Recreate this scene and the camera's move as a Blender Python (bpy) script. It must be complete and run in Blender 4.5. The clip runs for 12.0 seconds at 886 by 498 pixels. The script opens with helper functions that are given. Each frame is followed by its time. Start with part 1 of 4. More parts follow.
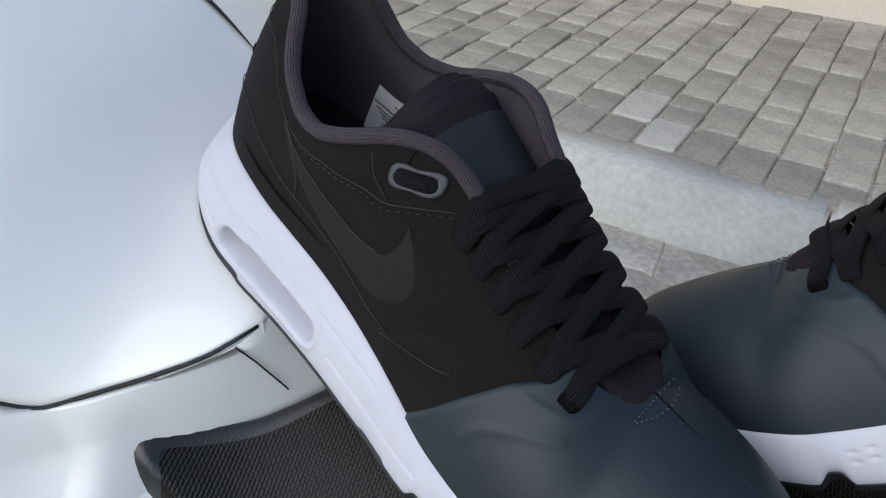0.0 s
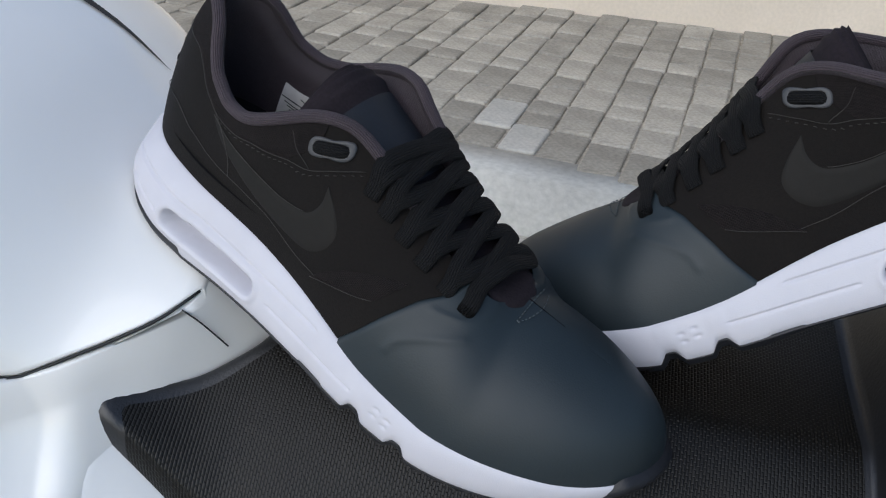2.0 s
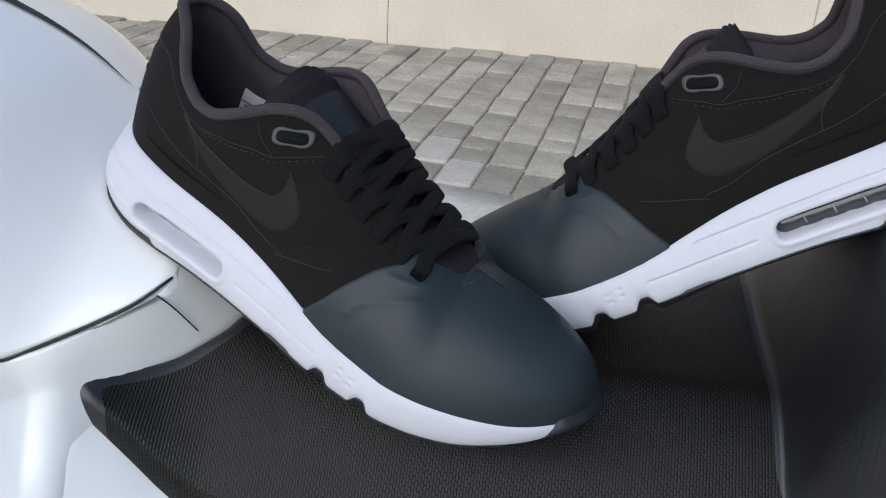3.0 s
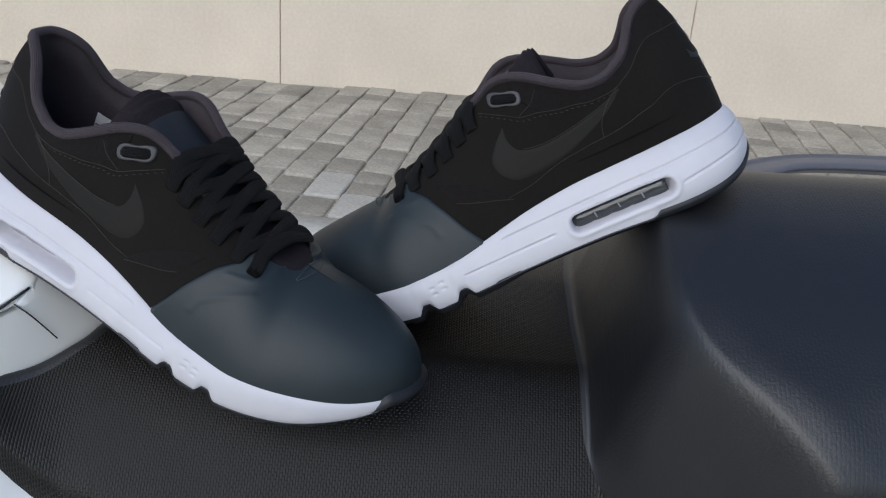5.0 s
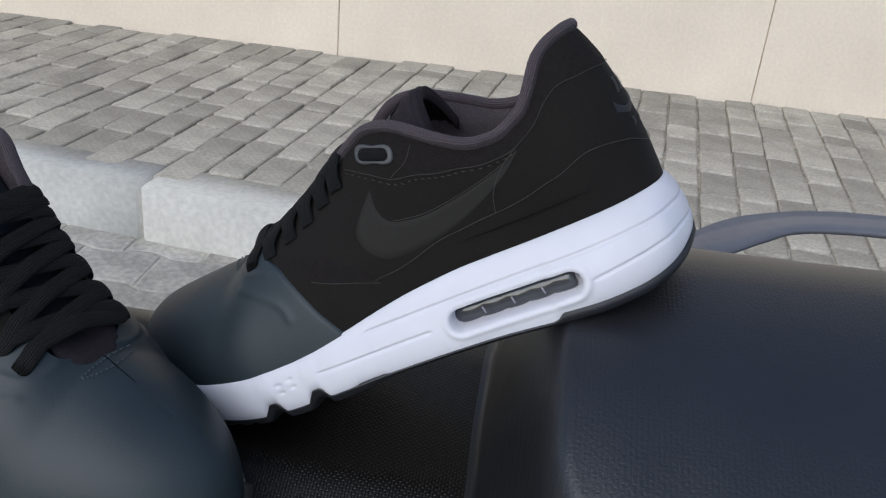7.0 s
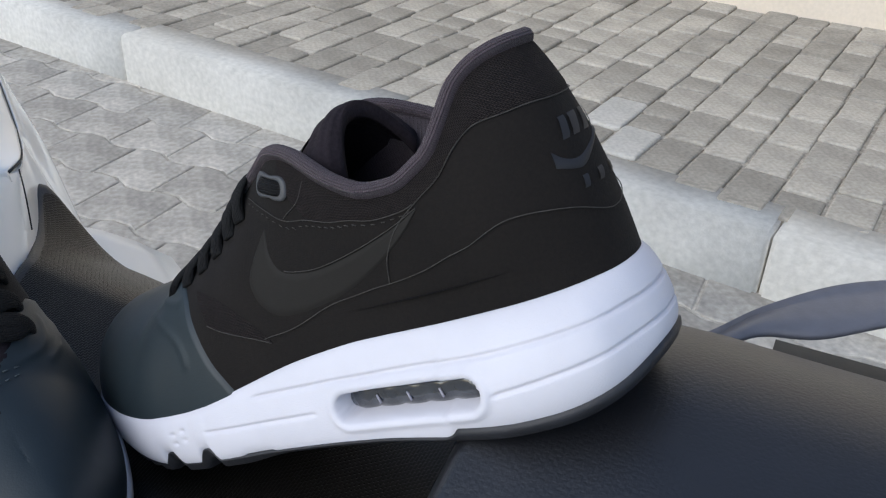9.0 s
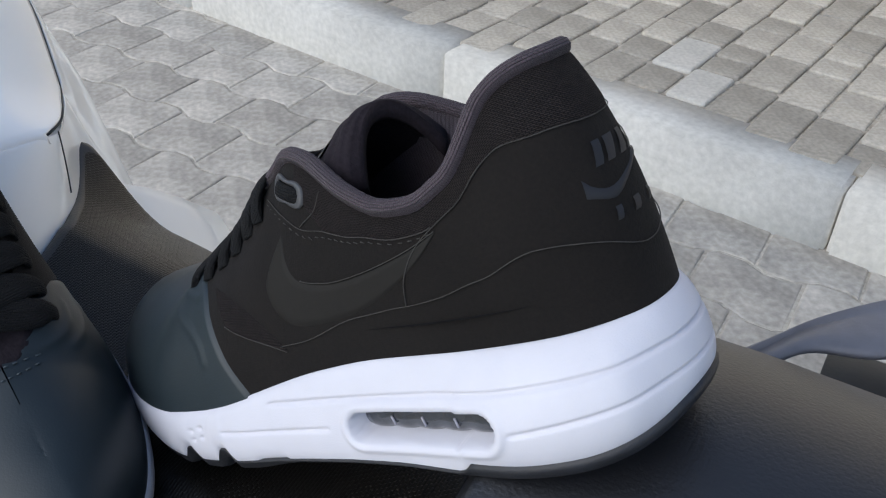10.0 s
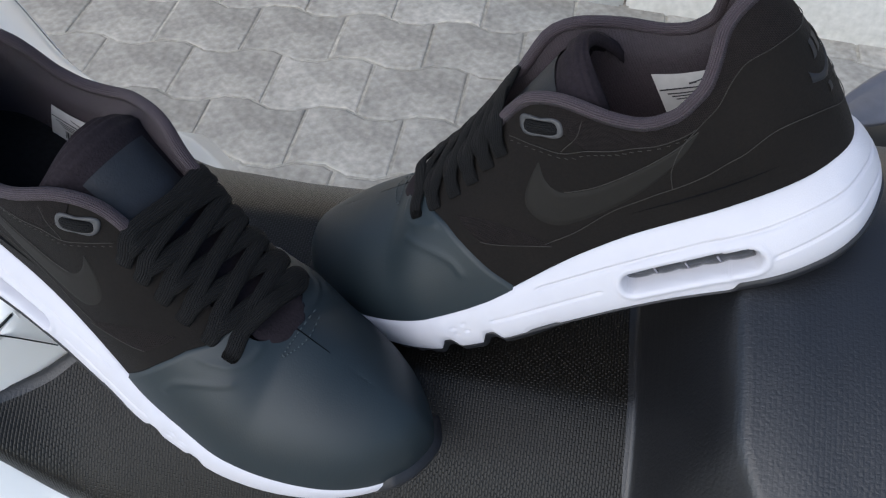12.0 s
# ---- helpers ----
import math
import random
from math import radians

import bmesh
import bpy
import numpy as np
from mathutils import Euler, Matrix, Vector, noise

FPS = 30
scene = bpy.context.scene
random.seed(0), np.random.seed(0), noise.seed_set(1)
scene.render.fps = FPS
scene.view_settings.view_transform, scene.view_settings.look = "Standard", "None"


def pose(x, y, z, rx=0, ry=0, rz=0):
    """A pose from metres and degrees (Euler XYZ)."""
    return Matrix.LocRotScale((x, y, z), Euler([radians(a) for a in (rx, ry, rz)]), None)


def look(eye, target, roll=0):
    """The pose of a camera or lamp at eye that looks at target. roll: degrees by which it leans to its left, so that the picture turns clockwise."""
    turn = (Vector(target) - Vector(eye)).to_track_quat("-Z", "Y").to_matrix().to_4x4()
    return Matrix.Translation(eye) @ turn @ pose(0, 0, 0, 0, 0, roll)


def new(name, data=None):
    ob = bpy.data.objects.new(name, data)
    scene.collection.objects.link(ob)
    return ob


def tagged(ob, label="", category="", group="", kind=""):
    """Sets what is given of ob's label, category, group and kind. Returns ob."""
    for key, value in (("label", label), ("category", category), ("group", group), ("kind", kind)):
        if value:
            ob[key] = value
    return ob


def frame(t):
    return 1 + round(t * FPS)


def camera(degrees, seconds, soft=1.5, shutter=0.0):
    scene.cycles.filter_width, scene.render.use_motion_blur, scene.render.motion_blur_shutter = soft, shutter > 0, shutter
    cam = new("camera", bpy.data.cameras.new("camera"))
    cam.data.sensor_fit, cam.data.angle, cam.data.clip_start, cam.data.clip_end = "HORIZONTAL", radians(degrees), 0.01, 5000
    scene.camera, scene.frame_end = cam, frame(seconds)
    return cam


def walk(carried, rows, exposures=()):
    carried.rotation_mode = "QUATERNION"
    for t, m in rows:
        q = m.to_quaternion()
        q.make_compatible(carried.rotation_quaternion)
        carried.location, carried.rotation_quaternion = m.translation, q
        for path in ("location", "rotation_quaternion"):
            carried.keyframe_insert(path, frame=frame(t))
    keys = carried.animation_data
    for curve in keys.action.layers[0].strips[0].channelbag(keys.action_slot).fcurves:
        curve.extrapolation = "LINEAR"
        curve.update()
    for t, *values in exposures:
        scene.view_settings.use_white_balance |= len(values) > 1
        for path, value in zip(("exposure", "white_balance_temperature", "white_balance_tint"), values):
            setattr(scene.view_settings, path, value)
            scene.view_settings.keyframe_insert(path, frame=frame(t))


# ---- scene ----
cam = camera(53.4, 12.0, soft=1.2)
PATH = [
    (0, (0.467, 0.39, 0.998), (-0.127, 1.991, -0.042), 4.3),
    (0.5, (0.487, 0.37, 1.005), (-0.109, 2.002, 0.014), 3.9),
    (1, (0.479, 0.347, 1.018), (-0.012, 2.003, 0.01), 4.3),
    (1.5, (0.476, 0.332, 1.017), (0.109, 2.013, -0.002), 4.1),
    (2, (0.479, 0.314, 1.011), (0.145, 2.024, 0.03), 3.9),
    (2.5, (0.485, 0.289, 1.007), (0.204, 2.033, 0.069), 3.5),
    (3, (0.485, 0.261, 1.005), (0.272, 2.043, 0.121), 3.6),
    (4.8, (0.521, 0.207, 1.008), (0.502, 2.043, 0.214), 4.1),
    (5, (0.528, 0.211, 1.011), (0.513, 2.047, 0.22), 4.2),
    (5.5, (0.551, 0.23, 1.015), (0.528, 2.065, 0.22), 4.2),
    (6, (0.571, 0.258, 1.016), (0.516, 2.083, 0.2), 4.5),
    (6.5, (0.587, 0.292, 1.021), (0.483, 2.109, 0.192), 4.7),
    (7, (0.614, 0.333, 1.025), (0.442, 2.128, 0.161), 5.5),
    (7.2, (0.626, 0.346, 1.026), (0.419, 2.125, 0.136), 5.7),
    (8.8, (0.707, 0.448, 1.038), (0.015, 2.017, 0.009), 3.3),
    (9, (0.711, 0.461, 1.037), (-0.023, 2.002, -0.006), 2.6),
    (9.5, (0.716, 0.487, 1.036), (-0.123, 1.92, -0.079), 2.5),
    (10, (0.707, 0.492, 1.05), (-0.103, 1.89, -0.129), 2.2),
    (10.5, (0.677, 0.475, 1.076), (0.021, 1.831, -0.241), -0.1),
    (11, (0.646, 0.457, 1.094), (0.156, 1.762, -0.34), -2.5),
    (11.5, (0.612, 0.432, 1.107), (0.21, 1.725, -0.363), -2.7),
    (12, (0.562, 0.402, 1.127), (0.308, 1.704, -0.37), -1.1),
]
walk(cam, [(t, look(eye, target, roll)) for t, eye, target, roll in PATH], exposures=[(t, e, 6250, 9) for t, e in ((0, 0.2), (1.5, 0.15), (2.5, 0.18), (3.2, 0.3), (4.8, 0.14), (5.5, 0.09), (7.1, 0.35), (9, 0.5), (10.2, 0.52), (11, 0.68), (11.5, 0.62), (12, 0.5))])

# ---- light ----
world = bpy.data.worlds.new("world")
scene.world = world
world.use_nodes = True
wn = world.node_tree.nodes
sky = wn.new("ShaderNodeTexSky")
sky.sky_type = "NISHITA"
sky.sun_disc = False
sky.sun_elevation = radians(38)
sky.sun_rotation = radians(200)
sky.air_density, sky.dust_density, sky.ozone_density = 1.0, 1.0, 1.0
wn["Background"].inputs[1].default_value = 0.14
world.node_tree.links.new(sky.outputs[0], wn["Background"].inputs[0])
sun_data = bpy.data.lights.new("sun", "SUN")
sun_data.energy, sun_data.angle, sun_data.color = 1.4, radians(75), (1.0, 0.97, 0.93)
sun = new("sun", sun_data)
sun.matrix_world = look((-1.5, -3.0, 4.0), (0.4, 0.7, 0.8))


# ---- materials ----
def mat(name, base, rough=0.5, metal=0.0, noise_scale=0.0, noise_amt=0.0, bump_scale=0.0, bump=0.0, coat=0.0,
        big_scale=0.0, big_amt=0.0, spec=0.5, alpha=1.0, transmission=0.0, sheen=0.0, island=0.0, rand=0.0):
    """A node material with colour variation at two scales and fine relief."""
    m = bpy.data.materials.new(name)
    m.use_nodes = True
    nt = m.node_tree
    N, L = nt.nodes, nt.links
    b = N["Principled BSDF"]
    b.inputs["Roughness"].default_value = rough
    b.inputs["Metallic"].default_value = metal
    b.inputs["Coat Weight"].default_value = coat
    b.inputs["Coat Roughness"].default_value = 0.06
    b.inputs["Specular IOR Level"].default_value = spec
    b.inputs["Transmission Weight"].default_value = transmission
    b.inputs["Sheen Weight"].default_value = sheen
    b.inputs["Alpha"].default_value = alpha
    co = N.new("ShaderNodeTexCoord")
    src = None

    def vary(colour_in, fac_socket, amount):
        mix = N.new("ShaderNodeMix")
        mix.data_type, mix.blend_type = "RGBA", "MULTIPLY"
        mix.inputs[0].default_value = 1.0
        ramp = N.new("ShaderNodeMapRange")
        ramp.inputs[1].default_value, ramp.inputs[2].default_value = 0.25, 0.75
        ramp.inputs[3].default_value, ramp.inputs[4].default_value = 1 - amount, 1 + amount
        L.new(fac_socket, ramp.inputs[0])
        L.new(ramp.outputs[0], mix.inputs[7])
        if colour_in is None:
            mix.inputs[6].default_value = (*base, 1)
        else:
            L.new(colour_in, mix.inputs[6])
        return mix.outputs[2]

    for sc, am in ((noise_scale, noise_amt), (big_scale, big_amt)):
        if am:
            t = N.new("ShaderNodeTexNoise")
            t.inputs["Scale"].default_value, t.inputs["Detail"].default_value = sc, 6
            L.new(co.outputs["Object"], t.inputs["Vector"])
            src = vary(src, t.outputs[0], am)
    if rand:
        o = N.new("ShaderNodeObjectInfo")
        src = vary(src, o.outputs["Random"], rand)
    if island:
        g = N.new("ShaderNodeNewGeometry")
        src = vary(src, g.outputs["Random Per Island"], island)
    if src is None:
        b.inputs["Base Color"].default_value = (*base, 1)
    else:
        L.new(src, b.inputs["Base Color"])
    if bump:
        t = N.new("ShaderNodeTexNoise")
        t.inputs["Scale"].default_value, t.inputs["Detail"].default_value = bump_scale, 4
        L.new(co.outputs["Object"], t.inputs["Vector"])
        bp = N.new("ShaderNodeBump")
        bp.inputs["Strength"].default_value, bp.inputs["Distance"].default_value = bump, 0.001
        L.new(t.outputs[0], bp.inputs["Height"])
        L.new(bp.outputs[0], b.inputs["Normal"])
    return m


def woven(m, sx, sy, strength, dist, gaps=0.0):
    """Adds a woven relief of fine alternating cells, from the UV map in metres."""
    N, L = m.node_tree.nodes, m.node_tree.links
    uv = N.new("ShaderNodeUVMap")
    mp = N.new("ShaderNodeMapping")
    mp.inputs["Scale"].default_value = (sx, sy, 1)
    L.new(uv.outputs[0], mp.inputs[0])
    br = N.new("ShaderNodeTexBrick")
    br.inputs["Scale"].default_value = 1.0
    br.inputs["Mortar Size"].default_value = 0.16
    br.inputs["Mortar Smooth"].default_value = 1.0
    br.inputs["Brick Width"].default_value, br.inputs["Row Height"].default_value = 1.0, 0.5
    L.new(mp.outputs[0], br.inputs["Vector"])
    bp = N.new("ShaderNodeBump")
    bp.invert = True
    bp.inputs["Strength"].default_value, bp.inputs["Distance"].default_value = strength, dist
    L.new(br.outputs["Fac"], bp.inputs["Height"])
    b = N["Principled BSDF"]
    if gaps:
        mix = N.new("ShaderNodeMix")
        mix.data_type, mix.blend_type = "RGBA", "MULTIPLY"
        mix.inputs[7].default_value = (1 - gaps, 1 - gaps, 1 - gaps, 1)
        L.new(br.outputs["Fac"], mix.inputs[0])
        L.new(b.inputs["Base Color"].links[0].from_socket, mix.inputs[6])
        L.new(mix.outputs[2], b.inputs["Base Color"])
    for l in list(b.inputs["Normal"].links):
        L.new(l.from_socket, bp.inputs["Normal"])
    L.new(bp.outputs[0], b.inputs["Normal"])
    return m


M_NUBUCK = mat("black_nubuck", (0.0068, 0.0054, 0.0046), 0.86, noise_scale=900, noise_amt=0.35, bump_scale=1500, bump=0.25, big_scale=25, big_amt=0.25, spec=0.2, sheen=0.02)
M_CAP = mat("slate_toe_skin", (0.0132, 0.0212, 0.0258), 0.5, noise_scale=40, noise_amt=0.12, bump_scale=1200, bump=0.08, spec=0.45)
M_SOLE = mat("white_midsole_foam", (0.565, 0.56, 0.605), 0.55, noise_scale=60, noise_amt=0.03, bump_scale=1800, bump=0.12, big_scale=12, big_amt=0.03)
M_RUBBER = mat("black_rubber", (0.012, 0.013, 0.017), 0.55, noise_scale=120, noise_amt=0.3, bump_scale=600, bump=0.2)
M_KNIT = woven(mat("grey_collar_knit", (0.074, 0.055, 0.066), 0.9, noise_scale=500, noise_amt=0.15, sheen=0.1, spec=0.2), 760, 1050, 0.9, 0.0009, 0.45)
M_MESH = woven(mat("black_open_mesh", (0.026, 0.020, 0.019), 0.85, noise_scale=500, noise_amt=0.25, spec=0.2), 640, 980, 1.0, 0.0014, 0.85)
M_INSOLE = mat("black_insole", (0.010, 0.010, 0.011), 0.95, noise_scale=400, noise_amt=0.3, spec=0.1)
M_TONGUE = mat("dark_tongue_fabric", (0.016, 0.012, 0.015), 0.9, noise_scale=700, noise_amt=0.3, bump_scale=900, bump=0.3, spec=0.2)
M_PATCH = mat("navy_tongue_patch", (0.0075, 0.0095, 0.0135), 0.6, noise_scale=400, noise_amt=0.2, bump_scale=900, bump=0.15)
M_LACE = woven(mat("black_lace", (0.006, 0.006, 0.0065), 0.85, noise_scale=900, noise_amt=0.35, spec=0.25), 700, 900, 1.0, 0.001)
M_EMBLEM = mat("dark_satin_emblem", (0.0112, 0.0102, 0.0088), 0.68, spec=0.22, noise_scale=300, noise_amt=0.1, bump_scale=1500, bump=0.08)
M_HEELMARK = mat("dark_blue_heel_print", (0.0125, 0.013, 0.016), 0.6, spec=0.4, noise_scale=300, noise_amt=0.1, bump_scale=1500, bump=0.08)
M_RING = mat("grey_rubber_loop", (0.050, 0.051, 0.054), 0.55, noise_scale=300, noise_amt=0.15, bump_scale=900, bump=0.1)
M_SEAMLINE = mat("grey_bonded_edge", (0.034, 0.031, 0.027), 0.8, noise_scale=900, noise_amt=0.4)
M_STITCH = mat("pale_stitch_thread", (0.055, 0.07, 0.078), 0.8)
M_AIR = mat("smoky_air_cushion", (0.03, 0.033, 0.038), 0.12, spec=0.6, coat=0.6, noise_scale=200, noise_amt=0.3)
# pale copy of the air cushion, with the sky's reflection put into its colour
M_AIRPALE = mat("pale_air_cushion", (0.30, 0.29, 0.34), 0.3, spec=0.5, coat=0.3)
M_LABEL = mat("white_label_cloth", (0.55, 0.54, 0.53), 0.8, noise_scale=300, noise_amt=0.06)
M_INK = mat("label_ink", (0.05, 0.05, 0.055), 0.8)
M_PAINT = mat("white_gloss_paint", (0.88, 0.875, 0.845), 0.3, coat=1.0, noise_scale=9, noise_amt=0.03, big_scale=2.5, big_amt=0.03)
# black trim, also laid into open gaps in place of their shade
M_GAPDARK = mat("black_trim_and_gap_shade", (0.015, 0.017, 0.018), 0.6, noise_scale=200, noise_amt=0.2, bump_scale=500, bump=0.1)
M_VINYL = woven(mat("black_seat_vinyl", (0.0055, 0.0049, 0.0040), 0.37, noise_scale=60, noise_amt=0.25, bump_scale=900, bump=0.12, big_scale=14, big_amt=0.2, spec=0.30), 380, 340, 0.4, 0.0007, 0.6)
M_VINYL_REAR = woven(mat("smooth_seat_vinyl", (0.0078, 0.0082, 0.0102), 0.42, noise_scale=70, noise_amt=0.2, bump_scale=750, bump=0.2, spec=0.75), 300, 260, 0.08, 0.0005)
M_RAIL = mat("grey_rail_paint", (0.14, 0.14, 0.155), 0.4, noise_scale=150, noise_amt=0.08, bump_scale=700, bump=0.1, spec=0.5)
M_PAVER = mat("grey_sidewalk_paver", (0.345, 0.317, 0.266), 0.9, noise_scale=90, noise_amt=0.22, bump_scale=160, bump=0.6, big_scale=7, big_amt=0.24, rand=0.15, spec=0.2)
M_PAVER_LIGHT = mat("pale_sidewalk_paver", (0.45, 0.43, 0.385), 0.9, noise_scale=90, noise_amt=0.16, bump_scale=160, bump=0.5, big_scale=7, big_amt=0.15, spec=0.2)
M_PAVERS = mat("grey_sidewalk_pavers", (0.345, 0.317, 0.266), 0.9, noise_scale=90, noise_amt=0.22, bump_scale=160, bump=0.6, big_scale=7, big_amt=0.24, island=0.15, spec=0.2)
M_COIL = mat("grey_road_paver", (0.392, 0.364, 0.318), 0.9, noise_scale=55, noise_amt=0.24, bump_scale=140, bump=0.5, big_scale=7, big_amt=0.32, rand=0.1, spec=0.2)
M_COILS = mat("grey_road_pavers", (0.392, 0.364, 0.318), 0.9, noise_scale=55, noise_amt=0.24, bump_scale=140, bump=0.5, big_scale=7, big_amt=0.32, island=0.1, spec=0.2)
M_GROUT = mat("sandy_joint_fill", (0.42, 0.39, 0.33), 0.95, noise_scale=60, noise_amt=0.3, bump_scale=200, bump=0.8, big_scale=4, big_amt=0.35, spec=0.1)
M_SOIL = mat("dark_joint_soil", (0.37, 0.34, 0.285), 0.95, noise_scale=60, noise_amt=0.4, bump_scale=200, bump=0.8, spec=0.1)
M_KERB = mat("pale_kerb_concrete", (0.53, 0.515, 0.475), 0.9, noise_scale=60, noise_amt=0.14, bump_scale=150, bump=0.5, big_scale=5, big_amt=0.14, rand=0.05, spec=0.2)
M_LEAF = mat("dry_leaf", (0.32, 0.17, 0.06), 0.7, noise_scale=120, noise_amt=0.4)
M_STUCCO = mat("beige_wall_render", (0.69, 0.605, 0.50), 0.92, noise_scale=80, noise_amt=0.06, bump_scale=220, bump=0.5, big_scale=2.5, big_amt=0.08, spec=0.2)


# ---- mesh helpers ----
def part(name, bm, material, parent=None, label="", smooth=True):
    """Links a bmesh as one mesh object, under a thing if one is given."""
    me = bpy.data.meshes.new(name)
    bm.to_mesh(me)
    bm.free()
    for p in me.polygons:
        p.use_smooth = smooth
    me.materials.append(material)
    ob = new(name, me)
    if parent is not None:
        ob.parent = parent
    if label:
        tagged(ob, label)
    return ob


def grid_bm(P, uv=None, close_u=False, close_v=False, flip=False):
    """A bmesh from a grid of points P[i][j]; uv: optional grid of texture places."""
    bm = bmesh.new()
    n, m = len(P), len(P[0])
    V = [[bm.verts.new(P[i][j]) for j in range(m)] for i in range(n)]
    layer = bm.loops.layers.uv.new("UVMap") if uv is not None else None
    for i in range(n if close_u else n - 1):
        for j in range(m if close_v else m - 1):
            ids = [(i, j), ((i + 1) % n, j), ((i + 1) % n, (j + 1) % m), (i, (j + 1) % m)]
            if flip:
                ids.reverse()
            try:
                f = bm.faces.new([V[a][b] for a, b in ids])
            except ValueError:
                continue
            if layer is not None:
                for l, (a, b) in zip(f.loops, ids):
                    l[layer].uv = uv[a][b]
    return bm


def tidy(bm, dist=1e-5):
    bmesh.ops.remove_doubles(bm, verts=bm.verts, dist=dist)
    bmesh.ops.recalc_face_normals(bm, faces=bm.faces)
    return bm


def spline(pts, n, closed=False):
    """Points along a Catmull-Rom curve through pts."""
    P = [Vector(p) for p in pts]
    k = len(P)
    out = []
    segs = k if closed else k - 1
    for i in range(n):
        t = i / n * segs if closed else i / (n - 1) * segs
        a = min(int(t), segs - 1)
        f = t - a
        if closed:
            p0, p1, p2, p3 = P[(a - 1) % k], P[a], P[(a + 1) % k], P[(a + 2) % k]
        else:
            p1, p2 = P[a], P[a + 1]
            p0 = P[a - 1] if a else p1 * 2 - p2
            p3 = P[a + 2] if a + 2 < k else p2 * 2 - p1
        out.append(0.5 * (2 * p1 + (p2 - p0) * f + (2 * p0 - 5 * p1 + 4 * p2 - p3) * f * f + (3 * p1 - p0 - 3 * p2 + p3) * f ** 3))
    return out


def tube_bm(path, rx, ry=None, sides=8, up=None, closed=False, caps=True, squash=None):
    """A tube along a path; rx across, ry along the up directions given for each point."""
    ry = rx if ry is None else ry
    n = len(path)
    rings, uvs = [], []
    dist = 0.0
    for i, p in enumerate(path):
        a = path[(i - 1) % n] if closed else path[max(i - 1, 0)]
        b = path[(i + 1) % n] if closed else path[min(i + 1, n - 1)]
        t = (b - a).normalized()
        u = Vector(up[i]) if up is not None else Vector((0, 0, 1))
        s = t.cross(u)
        if s.length < 1e-6:
            s = t.cross(Vector((0, 1, 0)))
        s.normalize()
        u = s.cross(t).normalized()
        if i:
            dist += (p - path[i - 1]).length
        k = 1.0 if squash is None else squash(i / max(n - 1, 1))
        ring, uvr = [], []
        for j in range(sides):
            an = 2 * math.pi * j / sides
            c, sn = math.cos(an), math.sin(an)
            ring.append(p + s * (rx * k * c) + u * (ry * k * sn))
            uvr.append((dist, rx * 3.2 * j / sides))
        rings.append(ring)
        uvs.append(uvr)
    bm = grid_bm(rings, uvs, close_u=closed, close_v=True)
    if caps and not closed:
        bm.verts.ensure_lookup_table()
        for base in (0, (n - 1) * sides):
            bm.faces.new([bm.verts[base + j] for j in range(sides)])
    bmesh.ops.recalc_face_normals(bm, faces=bm.faces)
    return bm


def interp(x, xs, ys):
    return float(np.interp(x, xs, ys))


def smooth01(a, b, x):
    t = min(max((x - a) / (b - a), 0.0), 1.0)
    return t * t * (3 - 2 * t)


def soft_interp(xs, ys, lo, hi, width):
    """A smoothed broken line, as a function."""
    g = np.linspace(lo - 4 * width, hi + 4 * width, 1200)
    v = np.interp(g, xs, ys)
    k = np.exp(-0.5 * (np.arange(-60, 61) * (g[1] - g[0]) / width) ** 2)
    v = np.convolve(np.pad(v, 60, mode="edge"), k / k.sum(), mode="valid")
    return lambda x: float(np.interp(x, g, v))


def thing(name, label, category, m=None, group="", kind=""):
    ob = new(name)
    ob.empty_display_size = 0.05
    if m is not None:
        ob.matrix_world = m
    return tagged(ob, label, category, group, kind)


# ---- sneaker ----
SOLE_RING = [(280, -2), (276.5, 14), (266, 29), (250, 41), (228, 49.5), (205, 53.5), (182, 52.5), (160, 51), (140, 47.5), (115, 44), (90, 42.5), (59, 41.5), (37, 37.5), (19, 30), (7.5, 19.5), (2.5, 8), (2.5, -6), (8, -18), (20, -28.5), (39, -34.5), (65, -35), (95, -33.5), (125, -35.5), (155, -40), (185, -44), (210, -44.5), (232, -41), (252, -33.5), (267, -23), (277, -12)]
RING = [(p.x, p.y) for p in spline([(x, y, 0) for x, y in SOLE_RING], 360, True)]
sole_top = soft_interp([0, 10, 25, 45, 70, 95, 120, 135, 148, 170, 195, 215, 235, 255, 270, 281], [34, 34, 33.6, 33.2, 32.5, 31.7, 28.8, 25.8, 22.9, 18.7, 17.2, 18.4, 20.8, 23.6, 26.8, 29.8], 0, 281, 5)
sole_low = soft_interp([0, 5, 12, 25, 40, 62, 85, 111, 140, 160, 180, 195, 215, 235, 250, 262, 272, 281], [8.5, 4.5, 1.6, -0.8, -1.2, -0.2, 0.6, 0.4, 0, -1, -2.4, -2.8, -1.6, 1.6, 6.6, 11.5, 17.5, 24], 0, 281, 4)
sole_inset = soft_interp([0, 12, 25, 45, 70, 95, 120, 150, 195, 215, 235, 255, 281], [5.6, 6.2, 5.8, 6.4, 5.6, 4, 2.2, 1.4, 1.0, 1.6, 2.3, 2.8, 2.8], 0, 281, 5)
sole_flare = soft_interp([0, 10, 20, 45, 60, 75, 95, 120, 148, 170, 195, 215, 235, 255, 281], [-2, 0.5, 3.0, 4.4, 4.0, 3.7, 3.8, 4.0, 3.0, 1.8, -0.2, -2.4, -3.8, -5.5, -4.5], 0, 281, 5)
